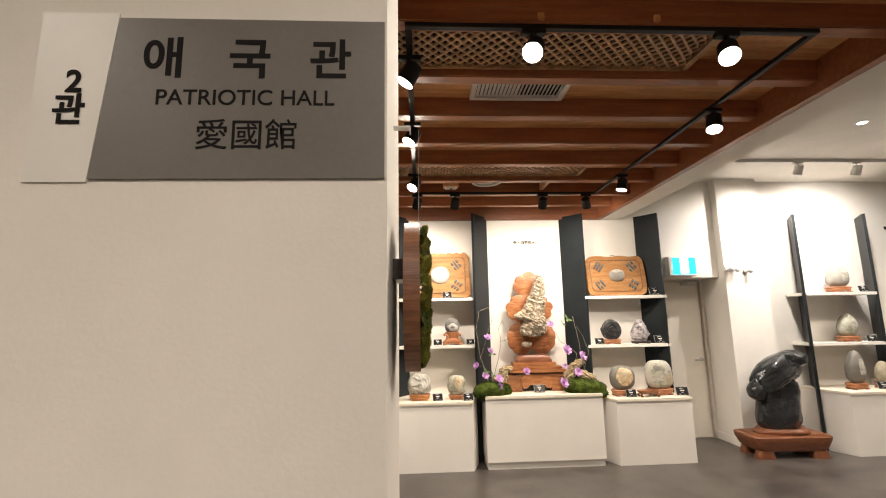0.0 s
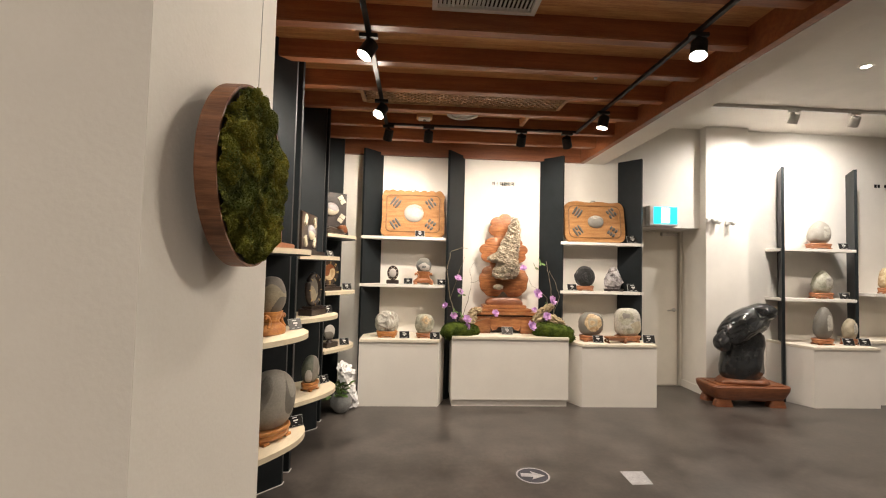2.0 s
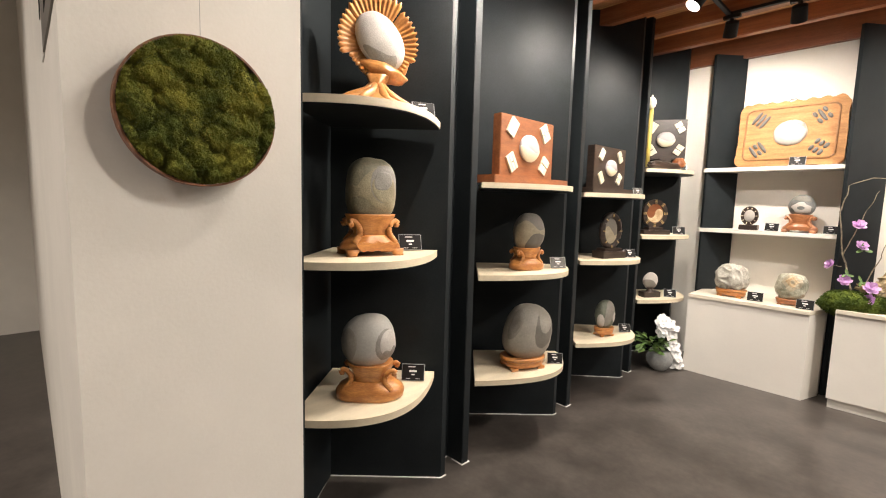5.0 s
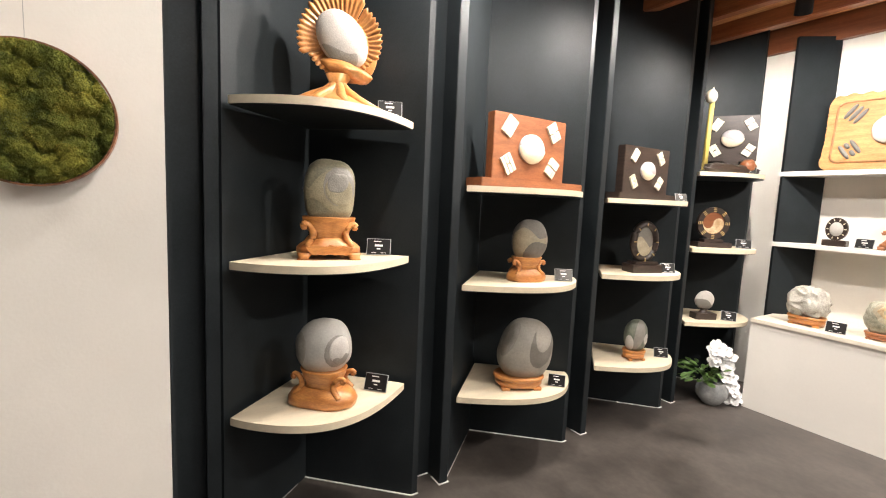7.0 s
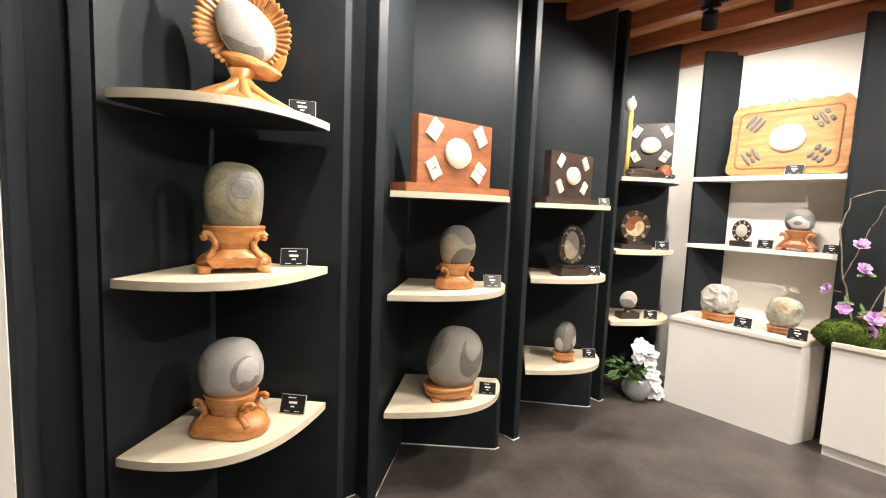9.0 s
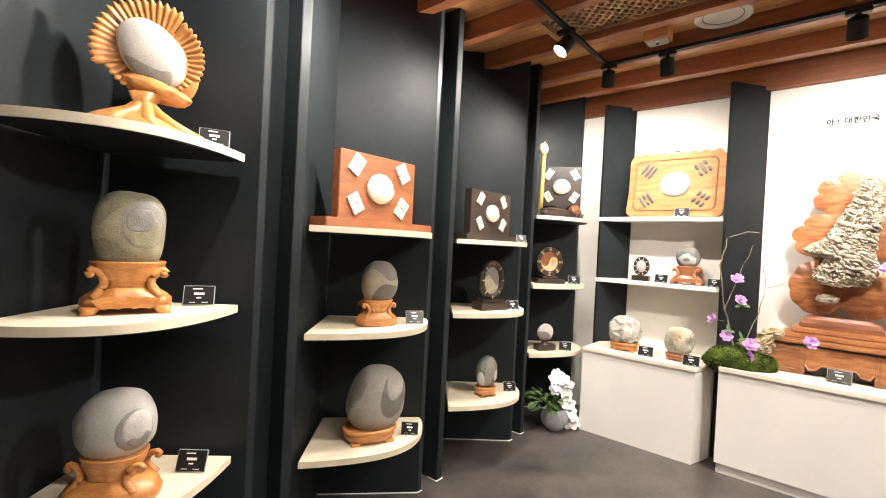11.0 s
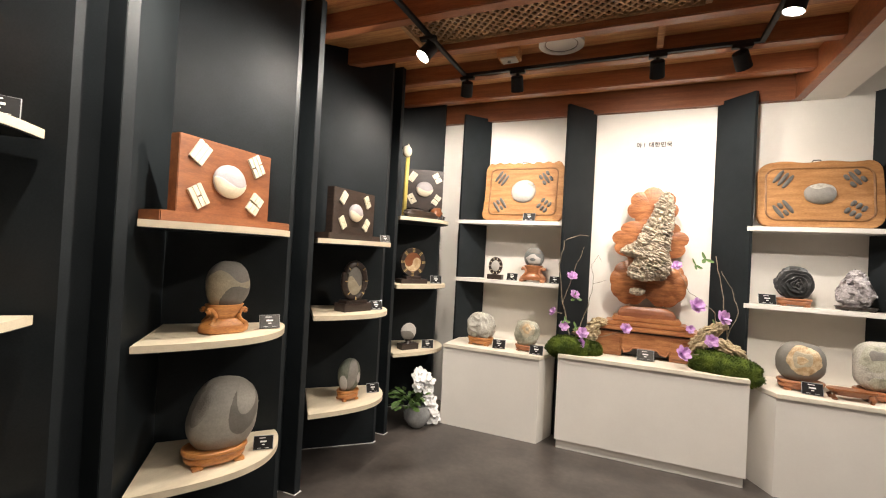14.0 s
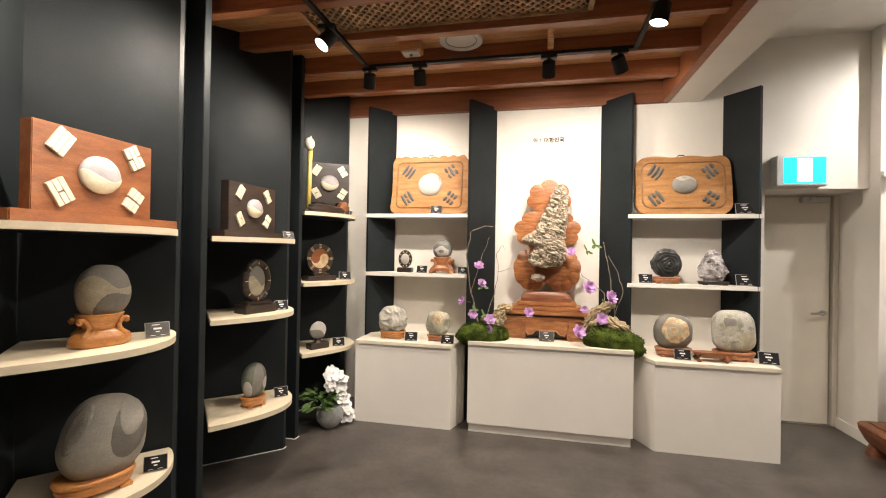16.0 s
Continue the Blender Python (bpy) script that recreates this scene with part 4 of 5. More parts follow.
part("dark_half", placed(figure((0.155, 0.05, 0.15), 3, 0.03, 1.6, 2.0, [(-0.98, 0.05), (-0.4, 0.12), (0.1, 0.02), (0.5, -0.35), (0.8, -0.5), (0.5, -0.85), (-0.2, -0.98), (-0.8, -0.5)], 1.05, lift=-0.075), pose(0, 0, 0.150)), STONE_GREYER, half, smooth=True)
part("block", box(-0.085, 0.085, -0.045, 0.045, 0, 0.05, 0.003), WOOD_DARK, half)
part("neck", loft([(0.05, 0, 0, 0.035, 0.03, 2.4), (0.07, 0, 0, 0.022, 0.02, 2.4), (0.09, 0, 0, 0.045, 0.028, 2.2)], 20), WOOD_DARK, half)


# ---- plants ----
def petal(length, width, curl, n=5):
    bm, rows = bmesh.new(), []
    for i in range(n + 1):
        t = i / n
        w = width * math.sin(math.pi * (0.12 + 0.80 * t)) ** 0.8
        y, z = length * t, curl * t * t * length
        rows.append([bm.verts.new((sx * w / 2, y, z + 0.18 * abs(sx) * w * (1 - t))) for sx in (-1, -0.5, 0, 0.5, 1)])
    for a, b in zip(rows, rows[1:]):
        for j in range(4):
            bm.faces.new((a[j], a[j + 1], b[j + 1], b[j]))
    return bm


def joined(bms):
    """Several pieces in one mesh."""
    out = bmesh.new()
    for bm in bms:
        me = bpy.data.meshes.new("tmp")
        bm.to_mesh(me)
        bm.free()
        out.from_mesh(me)
        bpy.data.meshes.remove(me)
    return out


def bloom(size, seed, layers=((6, 1.0, 0.35), (6, 0.75, 0.9), (5, 0.45, 1.7))):
    rnd = random.Random(seed)
    out = []
    for count, k, curl in layers:
        for j in range(count):
            out.append(placed(petal(size * k, size * 0.85 * k, curl), Matrix.Rotation(2 * math.pi * (j + rnd.uniform(-0.2, 0.2) + 0.5 * (k < 1)) / count, 4, "Z")))
    return joined(out)


def orchid(size, seed):
    return bloom(size, seed, ((5, 1.0, 0.15), (3, 0.45, 0.9)))


def moss_mound(name, parent, m, size, seed, count):
    body = ball(size, seed, 0.16, 2.2, 2.3, 4, lift=-size[2] * 0.34)
    body.transform(m)
    bmesh.ops.recalc_face_normals(body, faces=body.faces)
    faces = list(body.faces)
    rnd = random.Random(seed)
    picks = [(f.calc_center_median(), f.normal.copy()) for f in (rnd.choice(faces) for _ in range(count))]
    part(name, body, MOSS_BRIGHT, parent, "bright green cushion moss", smooth=True)
    tufts("moss_nap", picks, MOSS_BRIGHT, parent, 0.014, seed, 0.8)


def arrangement(base, mounds, blooms, twigs, logs, leaves, label, seed):
    ob = thing("flower_arrangement", pose(*base), label, "flower arrangement", "flower arrangements")
    rnd = random.Random(seed)
    for m, size in mounds:
        moss_mound("moss_cushion", ob, m, size, seed + len(ob.children), 2600)
    for x, y, z, size in blooms:
        turn = pose(x, y, z, 62 + rnd.uniform(-25, 20), rnd.uniform(-30, 30), rnd.uniform(-40, 40))
        part("bloom", placed(bloom(size * 1.2, rnd.random()), turn), PETAL_PURPLE, ob, "purple bloom")
    for pts, r in twigs:
        pts = [Vector(p) for p in pts]
        fine = []
        for a, b in zip(pts, pts[1:]):
            for k in range(6):
                p = a.lerp(b, k / 6)
                fine.append(p + 0.012 * noise.noise_vector(p * 14))
        fine.append(pts[-1])
        part("twig", tube(fine, [r * (1 - 0.65 * k / len(fine)) for k in range(len(fine))], 7), TWIG, ob, smooth=True)
    for m, size in logs:
        part("driftwood", placed(ball(size, seed + 3 + len(ob.children), 0.6, 3.4, 2.0, 5, lift=-size[2] / 2), m), DRIFTWOOD, ob, "weathered driftwood", smooth=True)
    for x, y, z, size in leaves:
        part("leaf", placed(joined([placed(petal(size, size * 0.5, 0.2), Matrix.Rotation(a, 4, "Z")) for a in (0.2, 2.2, 4.3)]), pose(x, y, z, 60, 0, rnd.uniform(0, 60))), LEAF, ob)
    return ob


arrangement((1.95, 5.45, 0.747), ((pose(-0.01, -0.03, 0), (0.37, 0.22, 0.19)), (pose(0.13, 0.02, 0), (0.20, 0.2, 0.15))),
            ((-0.02, -0.02, 0.61, 0.038), (0.005, -0.02, 0.46, 0.037), (-0.15, -0.03, 0.31, 0.034), (-0.06, -0.05, 0.205, 0.036), (0.085, -0.06, 0.165, 0.042), (0.09, -0.10, 0.09, 0.036), (0.40, -0.03, 0.235, 0.038)),
            (([(0.0, 0, 0.05), (-0.09, 0.05, 0.38), (-0.14, 0.05, 0.70), (-0.10, 0.05, 0.90), (0.02, 0.05, 0.96), (0.09, 0.05, 0.95)], 0.006), ([(-0.09, 0.05, 0.38), (-0.03, 0.03, 0.60), (0.03, 0.03, 0.77), (0.06, 0.04, 0.86)], 0.004),
             ([(0.0, 0.02, 0.05), (0.10, 0.05, 0.35), (0.14, 0.05, 0.56), (0.24, 0.05, 0.60)], 0.004), ([(0.10, 0, 0.12), (0.25, -0.02, 0.16), (0.40, -0.03, 0.23)], 0.0035), ([(-0.09, 0.03, 0.30), (-0.15, -0.03, 0.31)], 0.003), ([(0.14, 0.05, 0.56), (0.12, 0.06, 0.72), (0.17, 0.06, 0.80), (0.20, 0.06, 0.74)], 0.0025)),
            ((pose(0.14, 0.05, 0.16, 0, 35, 10), (0.10, 0.10, 0.19)), (pose(0.19, 0.05, 0.25, 0, 70, 0), (0.07, 0.08, 0.13)), (pose(0.08, 0.02, 0.15, 0, 100, 30), (0.07, 0.07, 0.15))), ((0.02, -0.03, 0.44, 0.05), (0.03, -0.02, 0.20, 0.05), (-0.05, -0.05, 0.25, 0.04)), "purple roses and twigs in a moss cushion on the plinth", 21)
arrangement((3.00, 5.45, 0.747), ((pose(0.02, -0.02, 0, 0, 10, 0), (0.44, 0.22, 0.21)), (pose(-0.10, 0.0, 0.0), (0.20, 0.2, 0.17))),
            ((-0.18, -0.02, 0.455, 0.052), (-0.015, -0.03, 0.385, 0.050), (-0.08, -0.07, 0.215, 0.042), (-0.26, -0.10, 0.11, 0.050), (-0.31, 0.10, 0.74, 0.036), (-0.21, -0.03, 0.28, 0.028)),
            (([(0.0, 0, 0.08), (0.03, 0.05, 0.25), (0.0, 0.05, 0.52), (-0.06, 0.05, 0.83)], 0.006), ([(0.03, 0.03, 0.25), (0.09, 0.03, 0.43), (0.05, 0.05, 0.60), (-0.02, 0.05, 0.72)], 0.004), ([(-0.05, 0, 0.20), (-0.05, 0.02, 0.42), (-0.22, 0.05, 0.55), (-0.31, 0.08, 0.74)], 0.0035),
             ([(-0.05, 0, 0.10), (-0.16, -0.06, 0.11), (-0.26, -0.09, 0.10)], 0.0035)),
            ((pose(-0.11, 0.05, 0.22, 0, 42, 10), (0.10, 0.10, 0.26)), (pose(0.03, 0.0, 0.17, 0, 115, 0), (0.09, 0.09, 0.22)), (pose(-0.04, 0.02, 0.30, 0, 65, 20), (0.07, 0.07, 0.17))), ((-0.19, 0.02, 0.75, 0.06), (-0.13, 0.02, 0.80, 0.06), (-0.05, 0.02, 0.33, 0.04)), "purple flowers, driftwood and twigs in moss on the plinth", 33)

vase = thing("orchid_pot", pose(0.745, 5.12, 0.0), "grey glazed round pot of white orchids on the floor", "potted plant")
part("pot", loft([(0.0, 0, 0, 0.055, 0.055, 2), (0.02, 0, 0, 0.075, 0.075, 2), (0.075, 0, 0, 0.112, 0.112, 2), (0.125, 0, 0, 0.112, 0.112, 2), (0.17, 0, 0, 0.088, 0.088, 2), (0.185, 0, 0, 0.082, 0.082, 2), (0.18, 0, 0, 0.074, 0.074, 2)], 40), GLAZE, vase, smooth=True)
rnd = random.Random(9)
for k in range(75):
    a, r = rnd.uniform(0, 6.28), rnd.uniform(0.02, 0.15)
    part("leaf", placed(petal(rnd.uniform(0.05, 0.085), 0.035, -0.3), pose(r * math.cos(a) - 0.06, r * math.sin(a) - 0.05, rnd.uniform(0.17, 0.29), rnd.uniform(-10, 50), rnd.uniform(-30, 30), math.degrees(a) - 90)), LEAF, vase)
for k in range(24):
    t = k / 23
    along, z = -0.03 + 0.19 * t, 0.40 + 0.05 * math.sin(3.0 * t) - 0.36 * max(0, t - 0.35) ** 1.2 * 1.7
    x, y = 0.55 * along + rnd.uniform(-0.03, 0.05), 0.75 * along + rnd.uniform(-0.06, 0.03)
    part("blossom", placed(orchid(0.058, k), pose(x, y, max(0.05, z + rnd.uniform(-0.06, 0.03)), 65 + rnd.uniform(-30, 20), 0, rnd.uniform(10, 80))), PETAL_WHITE, vase, "white orchid blossom")
for pts in ([(0, 0, 0.16), (-0.02, -0.02, 0.34), (0.02, 0.03, 0.43), (0.07, 0.09, 0.33), (0.09, 0.12, 0.10)], [(0, 0, 0.16), (0.02, 0.01, 0.30), (0.05, 0.05, 0.36)]):
    part("stem", tube(pts, 0.004, 7), LEAF, vase, smooth=True)


# ---- flag boards on the top shelves ----
def flag_board(m, w, h, label, wavy, stone, stone_material):
    """A thick slab of wood leaning on the wall, facing -y, with a routed border, a pebble and pebble bars."""
    ob = thing("flag_board", m, label, "plaque", "wooden flag boards")
    outline, c = [], (0.055 if wavy else 0.085)
    edge = []
    for cx, cz, a0 in ((w / 2 - c, h - c, 0), (-w / 2 + c, h - c, 90), (-w / 2 + c, c, 180), (w / 2 - c, c, 270)):
        edge += [(cx + c * math.cos(radians(a0 + a)), cz + c * math.sin(radians(a0 + a))) for a in range(0, 91, 15)]
    for (xa, za), (xb, zb) in zip(edge, edge[1:] + edge[:1]):
        steps = max(1, int(math.hypot(xb - xa, zb - za) / 0.009))
        outline += [(xa + (xb - xa) * k / steps, za + (zb - za) * k / steps) for k in range(steps)]
    inner = [(x * 0.86, (z - h / 2) * 0.80 + h / 2) for x, z in outline]
    for k, (x, z) in enumerate(outline):
        worn = 1 + (0.035 if wavy else 0.014) * noise.noise((x * 6, z * 6, w))
        top = (0.026 * abs(math.sin(math.pi * 8 * x / w + 0.4)) - 0.016 if wavy else 0.006 * math.sin(24 * x)) if z > 0.85 * h else 0.0
        side = 0.006 * math.sin(z * 30) if wavy and abs(x) > w * 0.45 else 0.0
        outline[k] = (x * worn + math.copysign(side, x), (z - h / 2) * worn + h / 2 + top)
    part("slab", placed(prism(outline, -0.02, 0.025, 0.007), FACE), WOOD_BOARD, ob)
    # A raised bead; its darker colour paints the shade of a recess
    part("routed_border", tube([(x, -0.024, z) for x, z in inner] + [(inner[0][0], -0.024, inner[0][1])], 0.008, 6), WOOD_GROOVE_SHADE, ob, "raised bead darkened like the shade of a routed groove")
    pebble = part("pebble", placed(ball((stone[0], 0.08, stone[1]), 9, 0.05, 1.4, 2.1, lift=-stone[1] / 2), pose(0.01, -0.028, h * 0.50)), stone_material, ob, "large rounded pebble", smooth=True)
    part("pebble_shade", placed(figure((stone[0], 0.08, stone[1]), 9, 0.05, 1.4, 2.1, [(-0.6, 0.6), (-0.2, 0.2), (0.3, 0.35), (0.8, 0.1), (0.7, 0.6), (0.1, 0.85)], 1.02, lift=-stone[1] / 2), pose(0.01, -0.028, h * 0.50)), STONE_LIGHT, pebble, smooth=True)
    for sx, sz, breaks in ((-1, 1, (0, 0, 0)), (1, 1, (1, 0, 1)), (-1, -1, (0, 1, 0)), (1, -1, (1, 1, 1))):
        turn = pose(sx * w * 0.285, -0.026, h * 0.5 + sz * h * 0.235) @ Matrix.Rotation(radians(-34 if sx * sz > 0 else 34), 4, "Y")
        for k, cut in zip((-1, 0, 1), breaks):
            for c, ln in (((-0.032, 0.048), (0.032, 0.048)) if cut else ((0, 0.115),)):
                part("pebble_bar", placed(ball((0.029, 0.024, ln * 1.05), 3 + k, 0.05, 2, 2.6, 2, lift=-ln * 0.525), turn @ Matrix.Translation((k * 0.036, 0, c))), STONE_SLATE, ob, "slim dark pebble", smooth=True)
    part("hanger", placed(tube([(-0.03, 0, 0), (-0.02, 0, 0.018), (0.02, 0, 0.018), (0.03, 0, 0)], 0.004, 6), pose(0, 0.0, h * 1.005)), BLACK_METAL, ob)
    return ob


flag_board(pose(1.415, 5.70, 1.825, -8), 0.72, 0.545, "scallop-edged honey-coloured wooden flag board with a white pebble", True, (0.225, 0.215), STONE_WHITE)
flag_board(pose(3.59, 5.70, 1.82, -8), 0.735, 0.49, "rounded honey-coloured wooden flag board with a grey pebble", False, (0.19, 0.155), STONE_MID)

# ---- left back shelves ----
dial = thing("ring_frame", pose(1.20, 5.70, 1.275), "small dark dial frame with a white stone on a base", "frame")
part("base", box(-0.07, 0.07, -0.035, 0.035, 0, 0.045, 0.003), WOOD_DARK, dial)
part("rim", placed(hoop(0.045, 0.072, -0.012, 0.012, 32), Matrix.Translation((0, 0, 0.125)) @ FACE @ Matrix.Diagonal((0.9, 1.15, 1, 1))), WOOD_DARK, dial)
part("stone_face", placed(ball((0.085, 0.03, 0.105), 5, 0.03, lift=-0.0525), pose(0, -0.004, 0.125)), STONE_WHITE, dial, smooth=True)
for k in range(10):
    a = 2 * math.pi * k / 10
    part("inlay", placed(box(-0.007, 0.007, -0.016, -0.012, -0.003, 0.003), pose(0.052 * math.cos(a), 0, 0.125 + 0.067 * math.sin(a)) @ Matrix.Rotation(-a, 4, "Y")), IVORY, dial)
viewing_stone(pose(1.555, 5.70, 1.40), (0.178, 0.13, 0.185), STONE_BLUE, "round blue-grey stone with a white eye on a carved stand", 19, 0.04, 1.3, 2.0, ((STONE_GREYER, oval(0.1, 0.5, 0.6, 0.22, -8)), (STONE_WHITE, oval(0.05, -0.12, 0.52, 0.34, -8, 12, 0.14)), (STONE_BLUE, oval(0.02, -0.10, 0.20, 0.11))))
carved_stand(pose(1.555, 5.70, 1.275), 0.235, 0.15, 0.15, "red-brown carved wooden stand with spread arms", WOOD_RED, 0.66)
bm = ball((0.245, 0.17, 0.235), 23, 0.05, 1.6, 2.3, 6)
for v in bm.verts:
    if v.co.y < 0.03:
        d = v.co - Vector((0, 0, 0.1175))
        lines = 1 - 2.6 * abs(noise.noise(v.co * 16 + noise.noise_vector(v.co * 9) * 0.8))
        v.co += d.normalized() * 0.010 * max(-0.6, lines)
solid("viewing_stone", placed(bm, pose(1.165, 5.47, 0.745)), STONE_LIGHT, smooth=True, label="round pale stone with raised scroll-like relief on a low stand", category="stone", group="viewing stones")
low_stand(pose(1.165, 5.47, 0.70), 0.235, 0.16, 0.07, "low honey-coloured wooden stand under a pale stone")
viewing_stone(pose(1.575, 5.47, 0.735), (0.20, 0.15, 0.225), STONE_SAGE, "angular sage-grey stone with a pale blossom marking", 29, 0.13, 1.9, 2.4, ((STONE_SAND, oval(0.1, 0.25, 0.42, 0.40, 0, 12, 0.15)), (STONE_CREAM, oval(0.1, 0.27, 0.26, 0.25, 0, 10, 0.15, 2)), (STONE_SAND, oval(0.1, 0.27, 0.10, 0.10))), 5)
low_stand(pose(1.575, 5.47, 0.70), 0.19, 0.14, 0.052, "low red-brown wooden stand under a green stone", WOOD_RED)

# ---- central carving ----
table = thing("altar_stand", pose(2.495, 5.665, 0.747), "large red-brown wooden display stand with stepped top", "stand")
part("left_leg", box(-0.37, -0.17, -0.13, 0.13, 0, 0.19, 0.006), WOOD_ALTAR, table)
part("right_leg", box(0.17, 0.37, -0.13, 0.13, 0, 0.19, 0.006), WOOD_ALTAR, table)
arch = [(-0.17, 0.19), (-0.17, 0.075), (-0.15, 0.035), (-0.11, 0.045), (-0.085, 0.075), (0.085, 0.075), (0.11, 0.045), (0.15, 0.035), (0.17, 0.075), (0.17, 0.19)]
part("apron", placed(prism(arch, 0.10, 0.127), FACE), WOOD_ALTAR, table)
part("apron_bead", tube([(x, -0.129, z) for x, z in arch[1:-1]], 0.006, 8), WOOD_ALTAR, table, smooth=True)
# Dark block stands in for the shade inside the arched opening
part("inner_panel", box(-0.168, 0.168, -0.05, 0.12, 0, 0.19), WOOD_DARK, table)
for x0, x1 in ((-0.35, -0.19), (0.19, 0.35)):
    part("frame_bead", tube([(x0, -0.131, 0.03), (x1, -0.131, 0.03), (x1, -0.131, 0.165), (x0, -0.131, 0.165), (x0, -0.131, 0.03)], 0.004, 6), WOOD_ALTAR, table)
# Dark strip paints the shade of the gap below the top
part("shadow_gap", box(-0.355, 0.355, -0.118, 0.12, 0.19, 0.204), WOOD_DARK, table)
part("top", box(-0.385, 0.385, -0.15, 0.14, 0.204, 0.238, 0.008), WOOD_ALTAR, table)
part("tier", box(-0.305, 0.305, -0.112, 0.12, 0.238, 0.275, 0.008), WOOD_ALTAR, table)
part("tier", box(-0.25, 0.25, -0.085, 0.11, 0.275, 0.315, 0.008), WOOD_ALTAR, table)
part("block", loft([(0.315, 0, 0, 0.215, 0.075, 7), (0.345, 0, 0, 0.213, 0.073, 7), (0.375, 0, 0, 0.195, 0.066, 6), (0.395, 0, 0, 0.15, 0.055, 5)], 48), WOOD_RAFT, table, "dark red block")
carving = thing("cloud_carving", pose(2.495, 5.715, 1.105), "tall red-brown carved wooden back with scalloped tiers", "carving")


def tier_disc(rx, rz, lobes, bulge, start, depth):
    bm, n, rows = bmesh.new(), 120, []
    for r in (0.0, 0.15, 0.3, 0.45, 0.6, 0.75, 0.88, 0.97, 1.0):
        row = []
        for j in range(n):
            t = 2 * math.pi * j / n
            lobe = abs(math.sin((t - start) * lobes / 2))
            k = r * (1 - depth + depth * lobe ** 0.6)
            flute = (0.003 * abs(math.sin((t - start) * lobes / 2)) - 0.002) * r ** 4 - 0.0012 * math.cos((t - start) * lobes * 6) * r
            row.append((rx * k * math.cos(t), -bulge * (1 - r * r) - flute - 0.006, rz * k * math.sin(t)))
        rows.append(row)
    mid = bm.verts.new(rows[0][0])
    rings = [[bm.verts.new(p) for p in row] for row in rows[1:]]
    rim = [bm.verts.new(p) for p in rows[-1]]
    back = [bm.verts.new((x, 0.03, z)) for x, y, z in rows[-1]]
    for j in range(n):
        q = (j + 1) % n
        bm.faces.new((mid, rings[0][j], rings[0][q]))
        for a, b in zip(rings, rings[1:]):
            bm.faces.new((a[j], b[j], b[q], a[q]))
        bm.faces.new((rim[j], back[j], back[q], rim[q]))
    bm.faces.new(back)
    return bm


TIERS = ((0.013, 0.855, 0.195, 0.170, 7, 0.012, 0.02, 0.17), (0.0, 0.575, 0.290, 0.195, 9, 0.015, 0.008, 0.13), (-0.125, 0.232, 0.165, 0.192, 9, 0.055, -0.012, 0.07), (0.125, 0.232, 0.168, 0.192, 9, 0.060, -0.018, 0.07), (0.0, 0.30, 0.16, 0.17, 7, 0.03, -0.004, 0.10))
for x, z, rx, rz, lobes, bulge, y, depth in TIERS:
    part("carved_tier", placed(tier_disc(rx, rz, lobes, bulge, math.pi / 2 + math.pi / lobes, depth), pose(x, y, z)), WOOD_TIER, carving, smooth=True)
CRAG = ((0.0, -0.01, 0.09, 0.05), (0.03, -0.01, 0.135, 0.085), (0.08, 0.0, 0.147, 0.10), (0.14, 0.02, 0.128, 0.10), (0.18, 0.04, 0.112, 0.095), (0.205, -0.005, 0.150, 0.10), (0.225, -0.04, 0.170, 0.10), (0.26, -0.015, 0.152, 0.09), (0.32, 0.03, 0.118, 0.085), (0.42, 0.055, 0.100, 0.075), (0.50, 0.08, 0.083, 0.065), (0.58, 0.098, 0.062, 0.055), (0.65, 0.105, 0.042, 0.045), (0.70, 0.105, 0.016, 0.02))
fine = []
for a, b in zip(CRAG, CRAG[1:]):
    for k in range(14):
        z, cx, w, d = (p + (q - p) * k / 14 for p, q in zip(a, b))
        fine.append((z, cx, 0, w, d, 2.2))
fine.append((CRAG[-1][0], CRAG[-1][1], 0, CRAG[-1][2], CRAG[-1][3], 2.2))
bm = loft(fine, 150)
bm.normal_update()
for v in bm.verts:
    p, d = v.co.copy(), v.normal
    n = noise.noise_vector(p * 9)
    slant = p.z + 0.45 * p.x
    ridges = 1 - 2 * abs(noise.noise(Vector((p.x * 9 + n.x, p.y * 9, slant * 70 + n.z * 2))))
    crack = abs(noise.noise(Vector((p.x * 26, p.y * 26, slant * 60 + 3))))
    v.co = p + d * (0.011 * ridges - 0.022 * (crack < 0.08) + 0.012 * crack) + n * 0.016 + noise.noise_vector(p * 22) * 0.010
solid("crag_stone", placed(bm, pose(2.495, 5.60, 1.365)), STONE_CRAG, smooth=False, label="tall craggy grey stone set against a carved wooden back", category="stone")
solid("crag_chip", placed(ball((0.115, 0.05, 0.06), 5, 0.35, 4.0), pose(2.42, 5.632, 1.235)), STONE_CRAG, smooth=True, label="small craggy stone chip low on the carving", category="stone")

# ---- right back shelves ----
bm = ball((0.222, 0.17, 0.228), 31, 0.04, 1.6, 2.2, 6)
for v in bm.verts:
    c = Vector((0.0, 0, 0.11))
    d = v.co - c
    r, a = math.hypot(d.x / 0.111, d.z / 0.114), math.atan2(d.z, d.x)
    if d.y < 0.03:
        w = math.sin(r * 30 + 1.3 * math.sin(a * 3 + r * 4) + 0.9 * math.sin(a * 5 - r * 7) + 1.2 * noise.noise(d * 25))
        v.co += d.normalized() * 0.013 * max(-0.9, w)
solid("viewing_stone", placed(bm, pose(3.465, 5.70, 1.292)), STONE_ROSE, smooth=True, label="black stone with rose-like folds on a low stand", category="stone", group="viewing stones")
low_stand(pose(3.468, 5.70, 1.242), 0.225, 0.15, 0.058, "low orange-brown wooden stand under a black stone", WOOD_RED)
